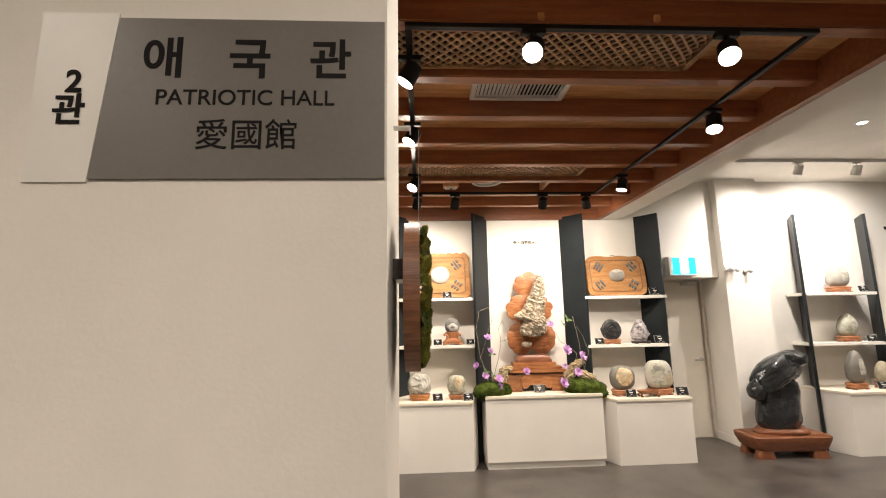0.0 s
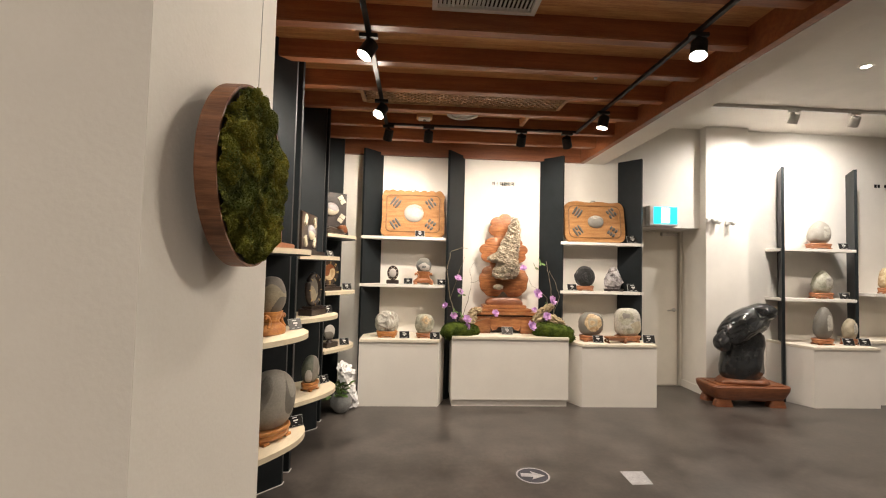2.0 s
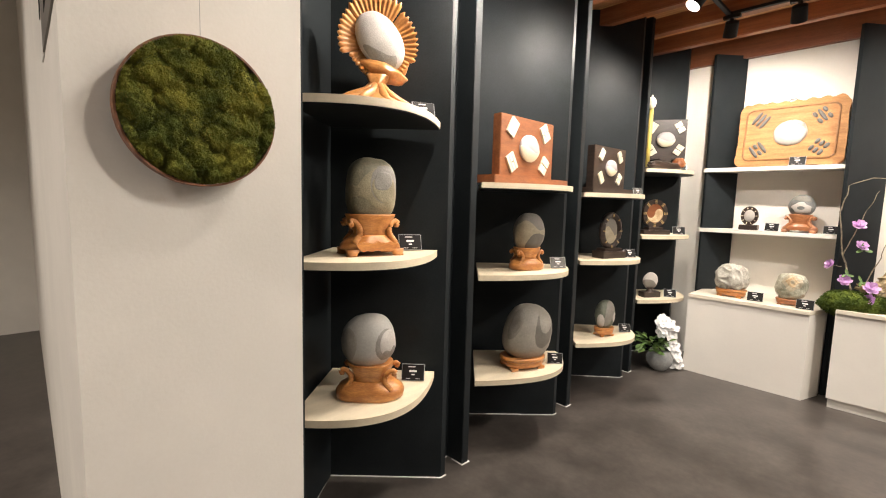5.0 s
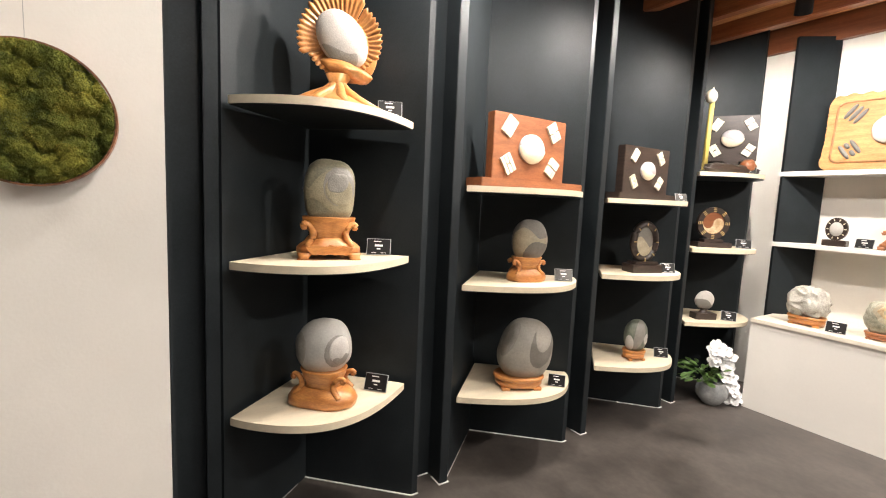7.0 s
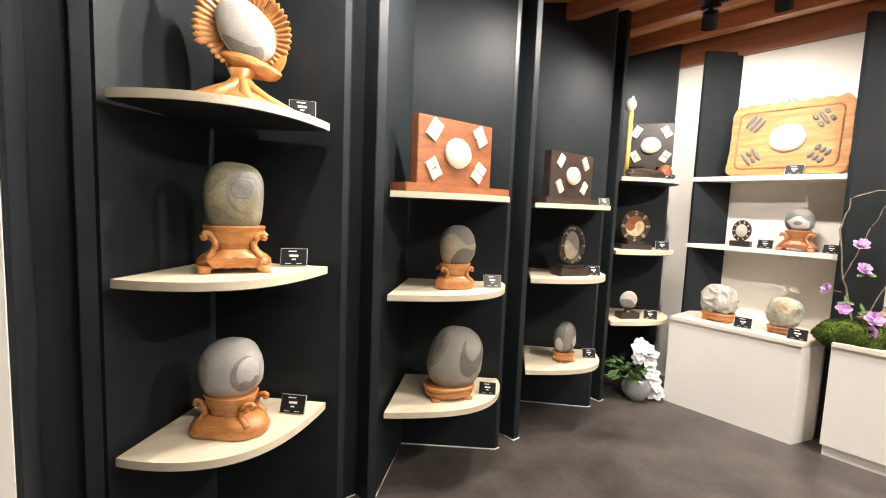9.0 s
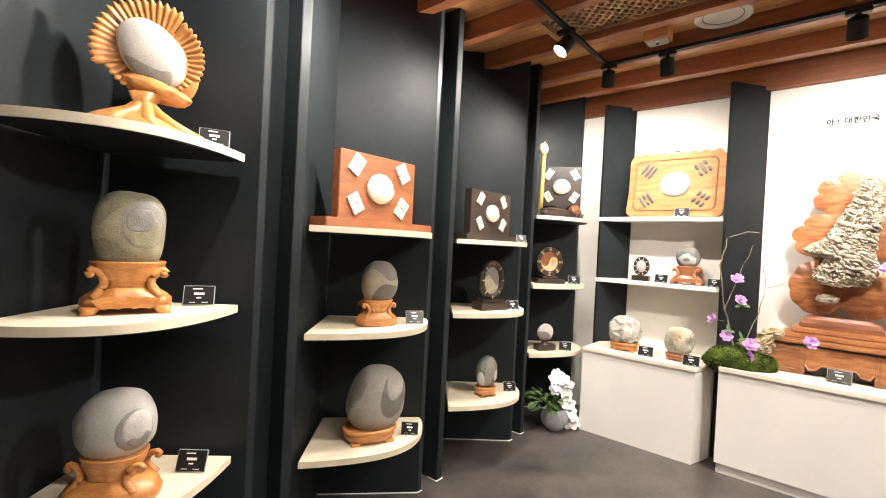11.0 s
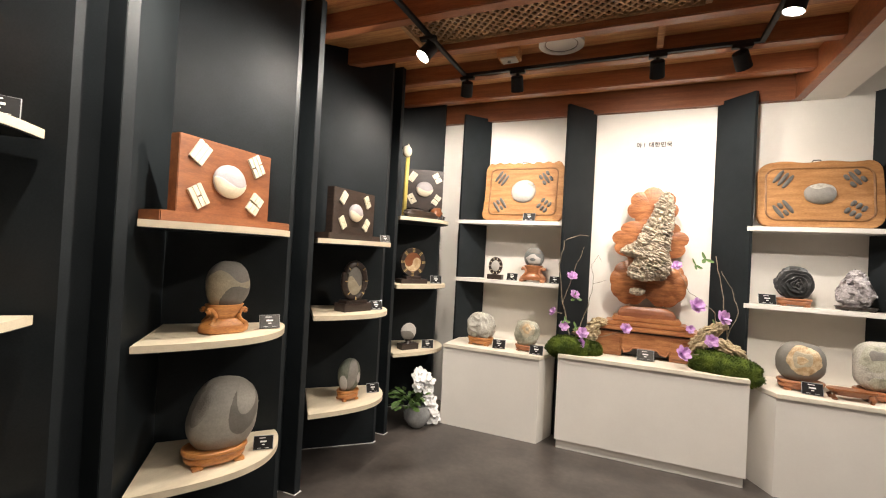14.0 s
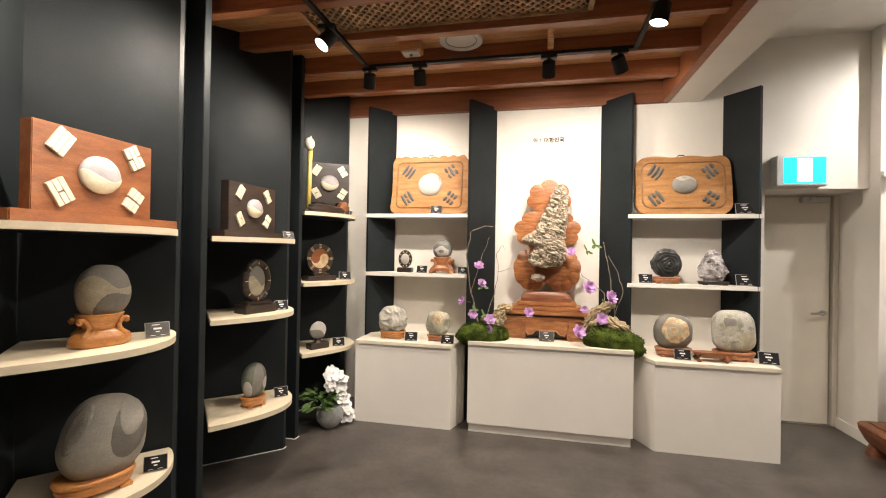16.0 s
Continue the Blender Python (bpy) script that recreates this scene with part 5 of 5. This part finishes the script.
bm = ball((0.225, 0.15, 0.275), 37, 0.10, 2.2, 2.0, 5)
for v in bm.verts:
    k = v.co.z / 0.275
    v.co.x *= 1.05 - 0.75 * max(0, k - 0.25)
    cell = noise.cell_vector(v.co * 34)
    v.co += (Vector(cell) - Vector((0.5, 0.5, 0.5))) * 0.022
solid("viewing_stone", placed(bm, pose(3.82, 5.70, 1.252)), CRYSTAL, smooth=False, label="rough glittering grey crystal cluster on a shelf", category="stone", group="viewing stones")
low_stand(pose(3.825, 5.70, 1.242), 0.24, 0.15, 0.03, "thin dark wooden stand under a crystal cluster", WOOD_DARK)
viewing_stone(pose(3.475, 5.52, 0.735), (0.285, 0.17, 0.275), STONE_GREYER, "dark grey stone with a cream blossom on a low stand", 41, 0.05, 1.4, 2.4, ((STONE_CREAM, oval(0.0, 0.12, 0.46, 0.50, 10, 12, 0.07)), (STONE_SAND, oval(-0.05, 0.12, 0.28, 0.28, 0, 9, 0.18)), (STONE_CREAM, oval(-0.06, 0.10, 0.15, 0.14, 0, 8, 0.2, 1))))
low_stand(pose(3.48, 5.52, 0.68), 0.275, 0.18, 0.07, "low red-brown wooden stand under a dark stone", WOOD_RED)
viewing_stone(pose(3.905, 5.52, 0.735), (0.29, 0.18, 0.325), STONE_LIGHT, "broad pale grey stone with darker figures", 43, 0.05, 1.5, 3.0, ((STONE_SAGE, oval(-0.25, 0.25, 0.40, 0.34, 20, 12, 0.15)), (STONE_MID, oval(-0.22, 0.30, 0.20, 0.13, 0, 9, 0.2)), (STONE_SAND, oval(0.35, -0.2, 0.36, 0.26, -30, 11, 0.18)), (STONE_SAGE, oval(-0.1, -0.35, 0.30, 0.16, 10, 9, 0.2))), 5)
low_stand(pose(3.91, 5.52, 0.68), 0.295, 0.19, 0.07, "low red-brown wooden stand under a pale stone", WOOD_RED)
spare = thing("empty_stand", pose(3.715, 5.40, 0.68), "small empty dark carved wooden stand on the plinth", "stand")
part("top", loft([(0.052, 0, 0, 0.12, 0.045, 3), (0.062, 0, 0, 0.13, 0.05, 3), (0.072, 0, 0, 0.128, 0.05, 3)], 36), WOOD_PLAQUE, spare)
part("apron", loft([(0.03, 0, 0, 0.095, 0.035, 3), (0.054, 0, 0, 0.115, 0.042, 3)], 36), WOOD_PLAQUE, spare)
for x in (-1, 1):
    for y in (-1, 1):
        part("leg", tube([(x * 0.085, y * 0.03, 0.05), (x * 0.105, y * 0.035, 0.025), (x * 0.09, y * 0.032, 0.0)], [0.018, 0.015, 0.016], 9), WOOD_PLAQUE, spare, smooth=True)

# ---- lettering over the carving ----
words = tagged(new("wall_lettering"), "small black lettering on the white wall", "lettering")
words.location = (2.495, 5.849, 2.517)
for ch, x in (("아", -0.113), ("!", -0.070), ("대", -0.017), ("한", 0.029), ("민", 0.075), ("국", 0.121)):
    writing("letter", ch, 0.047, INK_BLACK, words, Matrix.Translation((x, -0.003, -0.008)) @ UP, 0.003, "", 0.0007)

# ---- door, exit sign ----
door = tagged(new("door_1"), "closed cream-painted door with a steel lever", "door", kind="structure")
part("leaf", box(4.33, 4.945, 6.235, 6.27, 0.008, 2.02, 0.003), DOOR_PAINT, door)
part("frame", joined([box(4.27, 4.325, 6.21, 6.278, 0, 2.036), box(4.96, 4.998, 6.21, 6.278, 0, 2.036), box(4.325, 4.96, 6.21, 6.278, 2.024, 2.036)]), DOOR_PAINT, door)
part("closer", box(4.70, 4.92, 6.18, 6.234, 1.965, 2.012, 0.004), STEEL, door, "grey door closer")
handle = part("rosette", placed(hoop(0.001, 0.027, 0, 0.01, 24), pose(4.89, 6.235, 0.99) @ FACE), STEEL, door, "steel rosette")
part("lever", tube([(4.89, 6.23, 0.99), (4.89, 6.185, 0.99), (4.87, 6.175, 0.99), (4.775, 6.175, 0.985)], 0.010, 10), STEEL, handle, smooth=True)
solid("baseboard", box(4.985, 4.999, 5.74, 6.21, 0, 0.09), PAINT_WHITE, label="low white skirting beside the door", kind="structure")
solid("door_threshold", box(4.27, 4.998, 6.21, 6.275, 0.0005, 0.006), STEEL, label="metal strip under the door", kind="structure")
exit_sign = thing("exit_sign", pose(4.48, 5.856, 2.055), "glowing cyan and white emergency exit sign box", "exit sign")
part("casing", box(-0.185, 0.185, -0.105, 0.0, 0, 0.245, 0.006), PLASTIC_WHITE, exit_sign)
part("panel", box(-0.135, 0.160, -0.109, -0.1045, 0.020, 0.226), EXIT_CYAN, exit_sign, "cyan lit panel")
part("pictogram", joined([box(-0.040, 0.065, -0.112, -0.1085, 0.030, 0.216, 0.001)]), EXIT_WHITE, exit_sign, "white lit doorway shape")
for x, z in ((5.03, 2.13), (5.10, 2.115), (5.27, 2.105)):
    lamp_box = thing("emergency_lamp", pose(x, 5.74, z), "small white wall-mounted emergency lamp", "wall lamp", "emergency lamps")
    part("mount", box(-0.028, 0.028, -0.03, 0.0, -0.022, 0.028, 0.004), PLASTIC_WHITE, lamp_box)
    part("head", placed(loft([(0, 0, 0, 0.016, 0.016, 2), (0.03, 0, 0, 0.028, 0.028, 2), (0.05, 0, 0, 0.030, 0.030, 2)], 20), pose(0.01, -0.04, 0.01, 115, 0, 15)), PLASTIC_WHITE, lamp_box, smooth=True)

# ---- black stone on a raft of wood ----
raft = thing("wooden_raft_stand", pose(5.255, 5.485, 0.0, 0, 0, -3), "broad red-brown waxed wooden stand on the floor", "stand")
part("slab", loft([(0.075, 0, 0, 0.375, 0.165, 9), (0.11, 0, 0, 0.405, 0.185, 9), (0.18, 0, 0, 0.438, 0.205, 9), (0.222, 0, 0, 0.445, 0.21, 9), (0.235, 0, 0, 0.435, 0.202, 9)], 64), WOOD_RAFT, raft)
part("inset_top", box(-0.375, 0.375, -0.16, 0.16, 0.2355, 0.243, 0.002), WOOD_PLAQUE, raft)
for x in (-0.30, 0.30):
    for y in (-0.12, 0.12):
        part("leg", loft([(0.0, x, y, 0.10, 0.06, 4), (0.03, x, y, 0.095, 0.055, 4), (0.08, x, y, 0.075, 0.05, 4)], 24), WOOD_RAFT, raft)
part("seat", loft([(0.243, 0.0, 0, 0.31, 0.17, 2.4), (0.27, 0.01, 0, 0.29, 0.16, 2.4), (0.295, 0.01, 0, 0.26, 0.145, 2.4)], 60, lambda t, k: 1 + 0.07 * math.sin(4 * t) + 0.03 * math.sin(9 * t)), WOOD_RAFT, raft, smooth=True)
ROWS = ((0.0, -0.02, 0.20, 0.13), (0.08, -0.02, 0.235, 0.14), (0.18, -0.02, 0.245, 0.145), (0.28, 0.0, 0.235, 0.14), (0.40, 0.02, 0.21, 0.13), (0.52, 0.04, 0.17, 0.12), (0.60, 0.05, 0.08, 0.07))
fine = []
for a, b in zip(ROWS, ROWS[1:]):
    for k in range(6):
        z, cx, w, d = (p + (q - p) * k / 6 for p, q in zip(a, b))
        fine.append((z, cx, 0, w, d, 2.4))
fine.append((ROWS[-1][0], ROWS[-1][1], 0, ROWS[-1][2], ROWS[-1][3], 2.4))
bm = joined([loft(fine, 80), placed(ball((0.70, 0.33, 0.33), 12, 0.10, 1.8, 2.2, 5, lift=-0.17), pose(0.0, -0.02, 0.63, 0, -31, 0)), placed(ball((0.30, 0.27, 0.24), 15, 0.08, 2.0, 2.2, 4, lift=-0.12), pose(0.18, -0.03, 0.76, 0, -10, 0)), placed(ball((0.16, 0.17, 0.26), 16, 0.12, 2.0, 2.2, 4, lift=-0.13), pose(-0.27, -0.05, 0.43, 0, 8, 0))])
for v in bm.verts:
    p = v.co
    v.co = p + noise.noise_vector(p * 4.2 + Vector((3, 0, 0))) * 0.045 + noise.noise_vector(p * 9) * 0.010
solid("black_stone", placed(bm, pose(5.265, 5.48, 0.275)), STONE_DARK, smooth=True, label="large glossy black stone leaning on a wooden stand", category="stone")

# ---- second display beyond the door ----
for (xb, yb), (xf, yf) in (((6.03, 5.848), (5.82, 5.54)), ((6.96, 5.848), (6.75, 5.54))):
    solid("display_fin", prism(plate(xb, yb, xf, yf, 0.03), 0, 2.785), BLACK_PANEL, kind=S, label="matt black upright fin of the second display")
for z in (1.81, 1.21):
    solid("wall_shelf", box(5.85, 6.77, 5.54, 5.855, z - 0.035, z, 0.002), PAINT_WHITE, kind=S, label="white painted wall shelf")
solid("wall_shelf", box(6.87, 8.2, 5.44, 5.855, 1.255, 1.29, 0.002), PAINT_WHITE, kind=S, label="white painted wall shelf")
plinth([(5.97, 5.30), (6.76, 5.30), (6.76, 5.85), (5.86, 5.85), (5.86, 5.55)], 0.68, "white display plinth with a splayed corner near the column")
plinth([(6.80, 5.42), (8.2, 5.42), (8.2, 5.85), (6.80, 5.85)], 0.74, "long white display plinth beyond the column")
for x, y, z, size, material, seed, label in ((6.40, 5.68, 1.81, (0.30, 0.18, 0.30), STONE_GREY, 51, "pointed grey stone on a low stand"), (6.43, 5.68, 1.21, (0.27, 0.17, 0.29), STONE_SAGE, 53, "rounded grey stone with a pale face on a low stand"),
                                             (6.265, 5.50, 0.68, (0.24, 0.16, 0.39), STONE_GREYER, 55, "tall grey pointed stone on a low stand"), (6.62, 5.52, 0.68, (0.18, 0.14, 0.26), STONE_TAN, 57, "small tan stone with a dark figure on a low stand"),
                                             (7.12, 5.56, 1.29, (0.13, 0.10, 0.26), STONE_CREAM, 59, "small cream standing stone on a low stand"), (7.42, 5.56, 1.29, (0.14, 0.10, 0.22), STONE_TAN, 61, "small tan standing stone on a low stand")):
    low_stand(pose(x, y, z), size[0] * 1.02, size[1], 0.07, "low red-brown wooden stand on the second display", WOOD_RED)
    ob = viewing_stone(pose(x, y, z + 0.05), size, material, label, seed, 0.09, 1.5, 2.1, ((STONE_LIGHT, oval(0.15, 0.05, 0.3, 0.36, 20, 10, 0.12)),))
    for piece in ob.children_recursive:
        for v in piece.data.vertices:
            high = max(0.0, v.co.z / size[2] - 0.2)
            v.co.x = v.co.x * (1 - 0.48 * high) + size[0] * 0.10 * high
marks = thing("wall_lettering", pose(7.50, 5.853, 2.64), "row of small dark letters on the white wall", "lettering")
for k in range(7):
    if k != 2:
        part("letter", box(-0.16 + k * 0.045, -0.128 + k * 0.045, -0.003, -0.0005, 0, 0.042), INK_BLACK, marks)

# ---- floor markings ----
arrow = thing("floor_arrow", pose(2.335, 3.737, 0.0005), "round dark floor sticker with a white arrow", "floor sticker")
part("rim", placed(hoop(0.108, 0.120, 0, 0.0012, 48), Matrix.Identity(4)), FLOOR_PRINT, arrow)
part("disc", hoop(0.001, 0.108, 0, 0.0010, 48), FLOOR_DISC, arrow)
part("arrow", placed(prism([(-0.085, -0.026), (0.0, -0.026), (-0.012, -0.062), (0.088, 0.0), (-0.012, 0.062), (0.0, 0.026), (-0.085, 0.026)], 0.0011, 0.0022), pose(0, 0, 0, 0, 0, -6)), FLOOR_PRINT, arrow)
solid("floor_tape", prism([(2.995, 3.588), (3.150, 3.594), (3.175, 3.793), (3.003, 3.790)], 0.0006, 0.0020), FLOOR_PRINT, label="pale rectangular floor sticker", category="floor sticker")

# ---- ceiling fittings ----
for x0, x1, y0, y1 in ((1.0, 2.64, 2.255, 2.595), (0.99, 2.68, 4.065, 4.405)):
    panel = thing("ceiling_lattice", pose(0, 0, 2.918), "pierced wooden lattice panel set between the joists", "lattice panel", "ceiling lattice panels")
    # Dark sheet painted as the shade above the pierced holes
    part("backing", box(x0, x1, y0, y1, 0.018, 0.022), VOID_SHADE, panel)
    part("frame", joined([box(x0 - 0.03, x0, y0, y1, -0.01, 0.02), box(x1, x1 + 0.03, y0, y1, -0.01, 0.02), box(x0, x1, y0 - 0.012, y0, -0.01, 0.02), box(x0, x1, y1, y1 + 0.012, -0.01, 0.02)]), LATTICE, panel)
    verts, faces = [], []
    cx, cy = 0.058, 0.058
    nx, ny = int((x1 - x0) / cx), int((y1 - y0) / cy * 2)
    for i in range(nx):
        for j in range(ny):
            ox, oy = x0 + (i + 0.5 + 0.5 * (j % 2)) * (x1 - x0) / (nx + 0.5), y0 + (j + 0.75) * (y1 - y0) / (ny + 0.5)
            k = len(verts)
            a, b = (x1 - x0) / (nx + 0.5) / 2, (y1 - y0) / (ny + 0.5)
            for r, z in ((1.0, 0.0), (0.70, 0.0), (0.70, 0.012)):
                verts += [(ox + a * r * c, oy + b * r * s, z) for c, s in ((1, 0), (0.5, 0.5), (0, 1), (-0.5, 0.5), (-1, 0), (-0.5, -0.5), (0, -1), (0.5, -0.5))]
            for q in range(8):
                n = (q + 1) % 8
                faces += [(k + q, k + n, k + 8 + n, k + 8 + q), (k + 8 + q, k + 8 + n, k + 16 + n, k + 16 + q)]
    me = bpy.data.meshes.new("lattice")
    me.from_pydata(verts, [], faces)
    me.materials.append(LATTICE)
    new("lattice", me).parent = panel
vent = thing("ceiling_vent", pose(1.81, 2.925, 2.972), "white louvred air diffuser between the ceiling joists", "air vent")
part("frame", joined([box(-0.30, 0.30, -0.125, -0.095, -0.012, 0.02), box(-0.30, 0.30, 0.095, 0.125, -0.012, 0.02), box(-0.30, -0.27, -0.095, 0.095, -0.012, 0.02), box(0.27, 0.30, -0.095, 0.095, -0.012, 0.02)]), PLASTIC_WHITE, vent)
# Dark sheet painted as the shade between the slats
part("backing", box(-0.27, 0.27, -0.095, 0.095, 0.012, 0.02), VOID_SHADE, vent)
for k in range(22):
    x = -0.255 + 0.51 * k / 21
    part("slat", placed(box(-0.009, 0.009, -0.094, 0.094, -0.001, 0.001), pose(x, 0, 0.0, 0, 35 if x < 0 else -35, 0)), PLASTIC_WHITE, vent)
round_vent = thing("ceiling_speaker", pose(1.87, 4.725, 2.950), "round white ceiling speaker grille", "ceiling speaker")
part("rim", hoop(0.115, 0.15, -0.008, 0.018, 48), PLASTIC_WHITE, round_vent)
part("can", hoop(0.11, 0.125, 0.018, 0.042, 36), PLASTIC_WHITE, round_vent)
part("grille", hoop(0.001, 0.115, 0.0, 0.018, 48), PLASTIC_WHITE, round_vent)
for r in (0.104,):
    part("groove", hoop(r, r + 0.006, -0.002, 0.001, 36), SIGN_GREY, round_vent)
sensor = thing("smoke_sensor", pose(1.505, 4.745, 2.90), "small cream square detector box on a wooden block", "detector")
part("block", box(-0.075, 0.075, -0.06, 0.06, 0, 0.088, 0.003), CEIL_WOOD, sensor)
part("cover", box(-0.058, 0.058, -0.045, 0.045, -0.014, 0.0, 0.004), PLASTIC_WHITE, sensor)
part("dot", hoop(0.001, 0.012, -0.022, -0.013, 16), SIGN_GREY, sensor)
for x, y in ((2.79, 3.79), (2.19, 2.80)):
    head = thing("sprinkler", pose(x, y, 2.94), "small white sprinkler head on the timber ceiling", "sprinkler", "ceiling sprinklers")
    part("collar", hoop(0.001, 0.035, 0.03, 0.05, 20), PLASTIC_WHITE, head)
    part("nozzle", loft([(0.0, 0, 0, 0.012, 0.012, 2), (0.03, 0, 0, 0.014, 0.014, 2)], 12), PLASTIC_WHITE, head)
for x in (1.73, 2.26):
    solid("joist_block", box(x - 0.014, x + 0.014, 2.146, 2.1595, 2.873, 2.907, 0.002), CEIL_WOOD, kind=S, label="small pale wooden block on a joist")
solid("cross_batten", box(2.46, 2.50, 4.505, 4.885, 2.91, 2.992, 0.003), CEIL_WOOD, kind=S, label="short timber batten between joists")
TZ = 2.838
for x0, x1, y0, y1 in ((1.125, 3.045, 2.17, 2.20), (1.125, 1.155, 2.20, 4.81), (3.015, 3.045, 2.20, 4.81), (1.125, 3.045, 4.81, 4.84)):
    track = thing("light_track", pose(0, 0, TZ), "black lighting track under the timber joists", "light track", "lighting tracks")
    part("rail", box(x0, x1, y0, y1, 0.008, 0.030, 0.002), BLACK_METAL, track)


def track_head(eye, target, lit, white=False, z=TZ):
    """A cylindrical spotlight hung from a track by a short stem, aimed at a point."""
    skin = PLASTIC_WHITE if white else BLACK_METAL
    ob = thing("track_spotlight", pose(eye[0], eye[1], z), ("white" if white else "black") + " cylindrical track spotlight" + (", lit" if lit else ", aimed at the wall"), "spotlight", "track spotlights")
    part("adapter", box(-0.055, 0.055, -0.018, 0.018, -0.016, 0.0075, 0.003), skin, ob)
    part("stem", tube([(0, 0, -0.014), (0, 0, -0.06)], 0.014, 12), skin, ob)
    aim = Matrix.Translation((0, 0, -0.085)) @ (Vector(target) - Vector((eye[0], eye[1], z - 0.085))).to_track_quat("Z", "Y").to_matrix().to_4x4()
    body = part("body", placed(loft([(-0.05, 0, 0, 0.038, 0.038, 2), (-0.045, 0, 0, 0.043, 0.043, 2), (0.055, 0, 0, 0.046, 0.046, 2), (0.055, 0, 0, 0.044, 0.044, 2), (0.046, 0, 0, 0.0435, 0.0435, 2)], 28), aim), skin, ob, smooth=False)
    part("lens", placed(hoop(0.001, 0.0435, 0.046, 0.051, 28), aim), LENS_ON, body, "bright lamp face")
    return ob, aim


def lamp(eye, target, watts, cone=75, white=False, z=TZ, blend=0.6, color=WARM):
    head, aim = track_head(eye, target, True, white, z)
    at = Vector((eye[0], eye[1], z)) + aim @ Vector((0, 0, 0.062))
    spot_light(at, target, watts, cone, blend, color, 0.03)


for args in LAMPS:
    lamp(*args)
for args in WHITE_LAMPS:
    lamp(*args, white=True, z=3.262, color=COOL)
rail = thing("light_track", pose(0, 0, 3.263), "white lighting track on the white ceiling", "light track", "lighting tracks")
part("rail", box(4.3, 9.0, 5.005, 5.035, 0, 0.036, 0.002), PLASTIC_WHITE, rail)
# One known downlight, then unseen ones added to brighten the hall
for x, y in DOWNLIGHTS_AND_FILL:
    can = thing("downlight", pose(x, y, 3.3), "small round ceiling downlight, all but one added as unseen hall fill", "downlight", "ceiling downlights")
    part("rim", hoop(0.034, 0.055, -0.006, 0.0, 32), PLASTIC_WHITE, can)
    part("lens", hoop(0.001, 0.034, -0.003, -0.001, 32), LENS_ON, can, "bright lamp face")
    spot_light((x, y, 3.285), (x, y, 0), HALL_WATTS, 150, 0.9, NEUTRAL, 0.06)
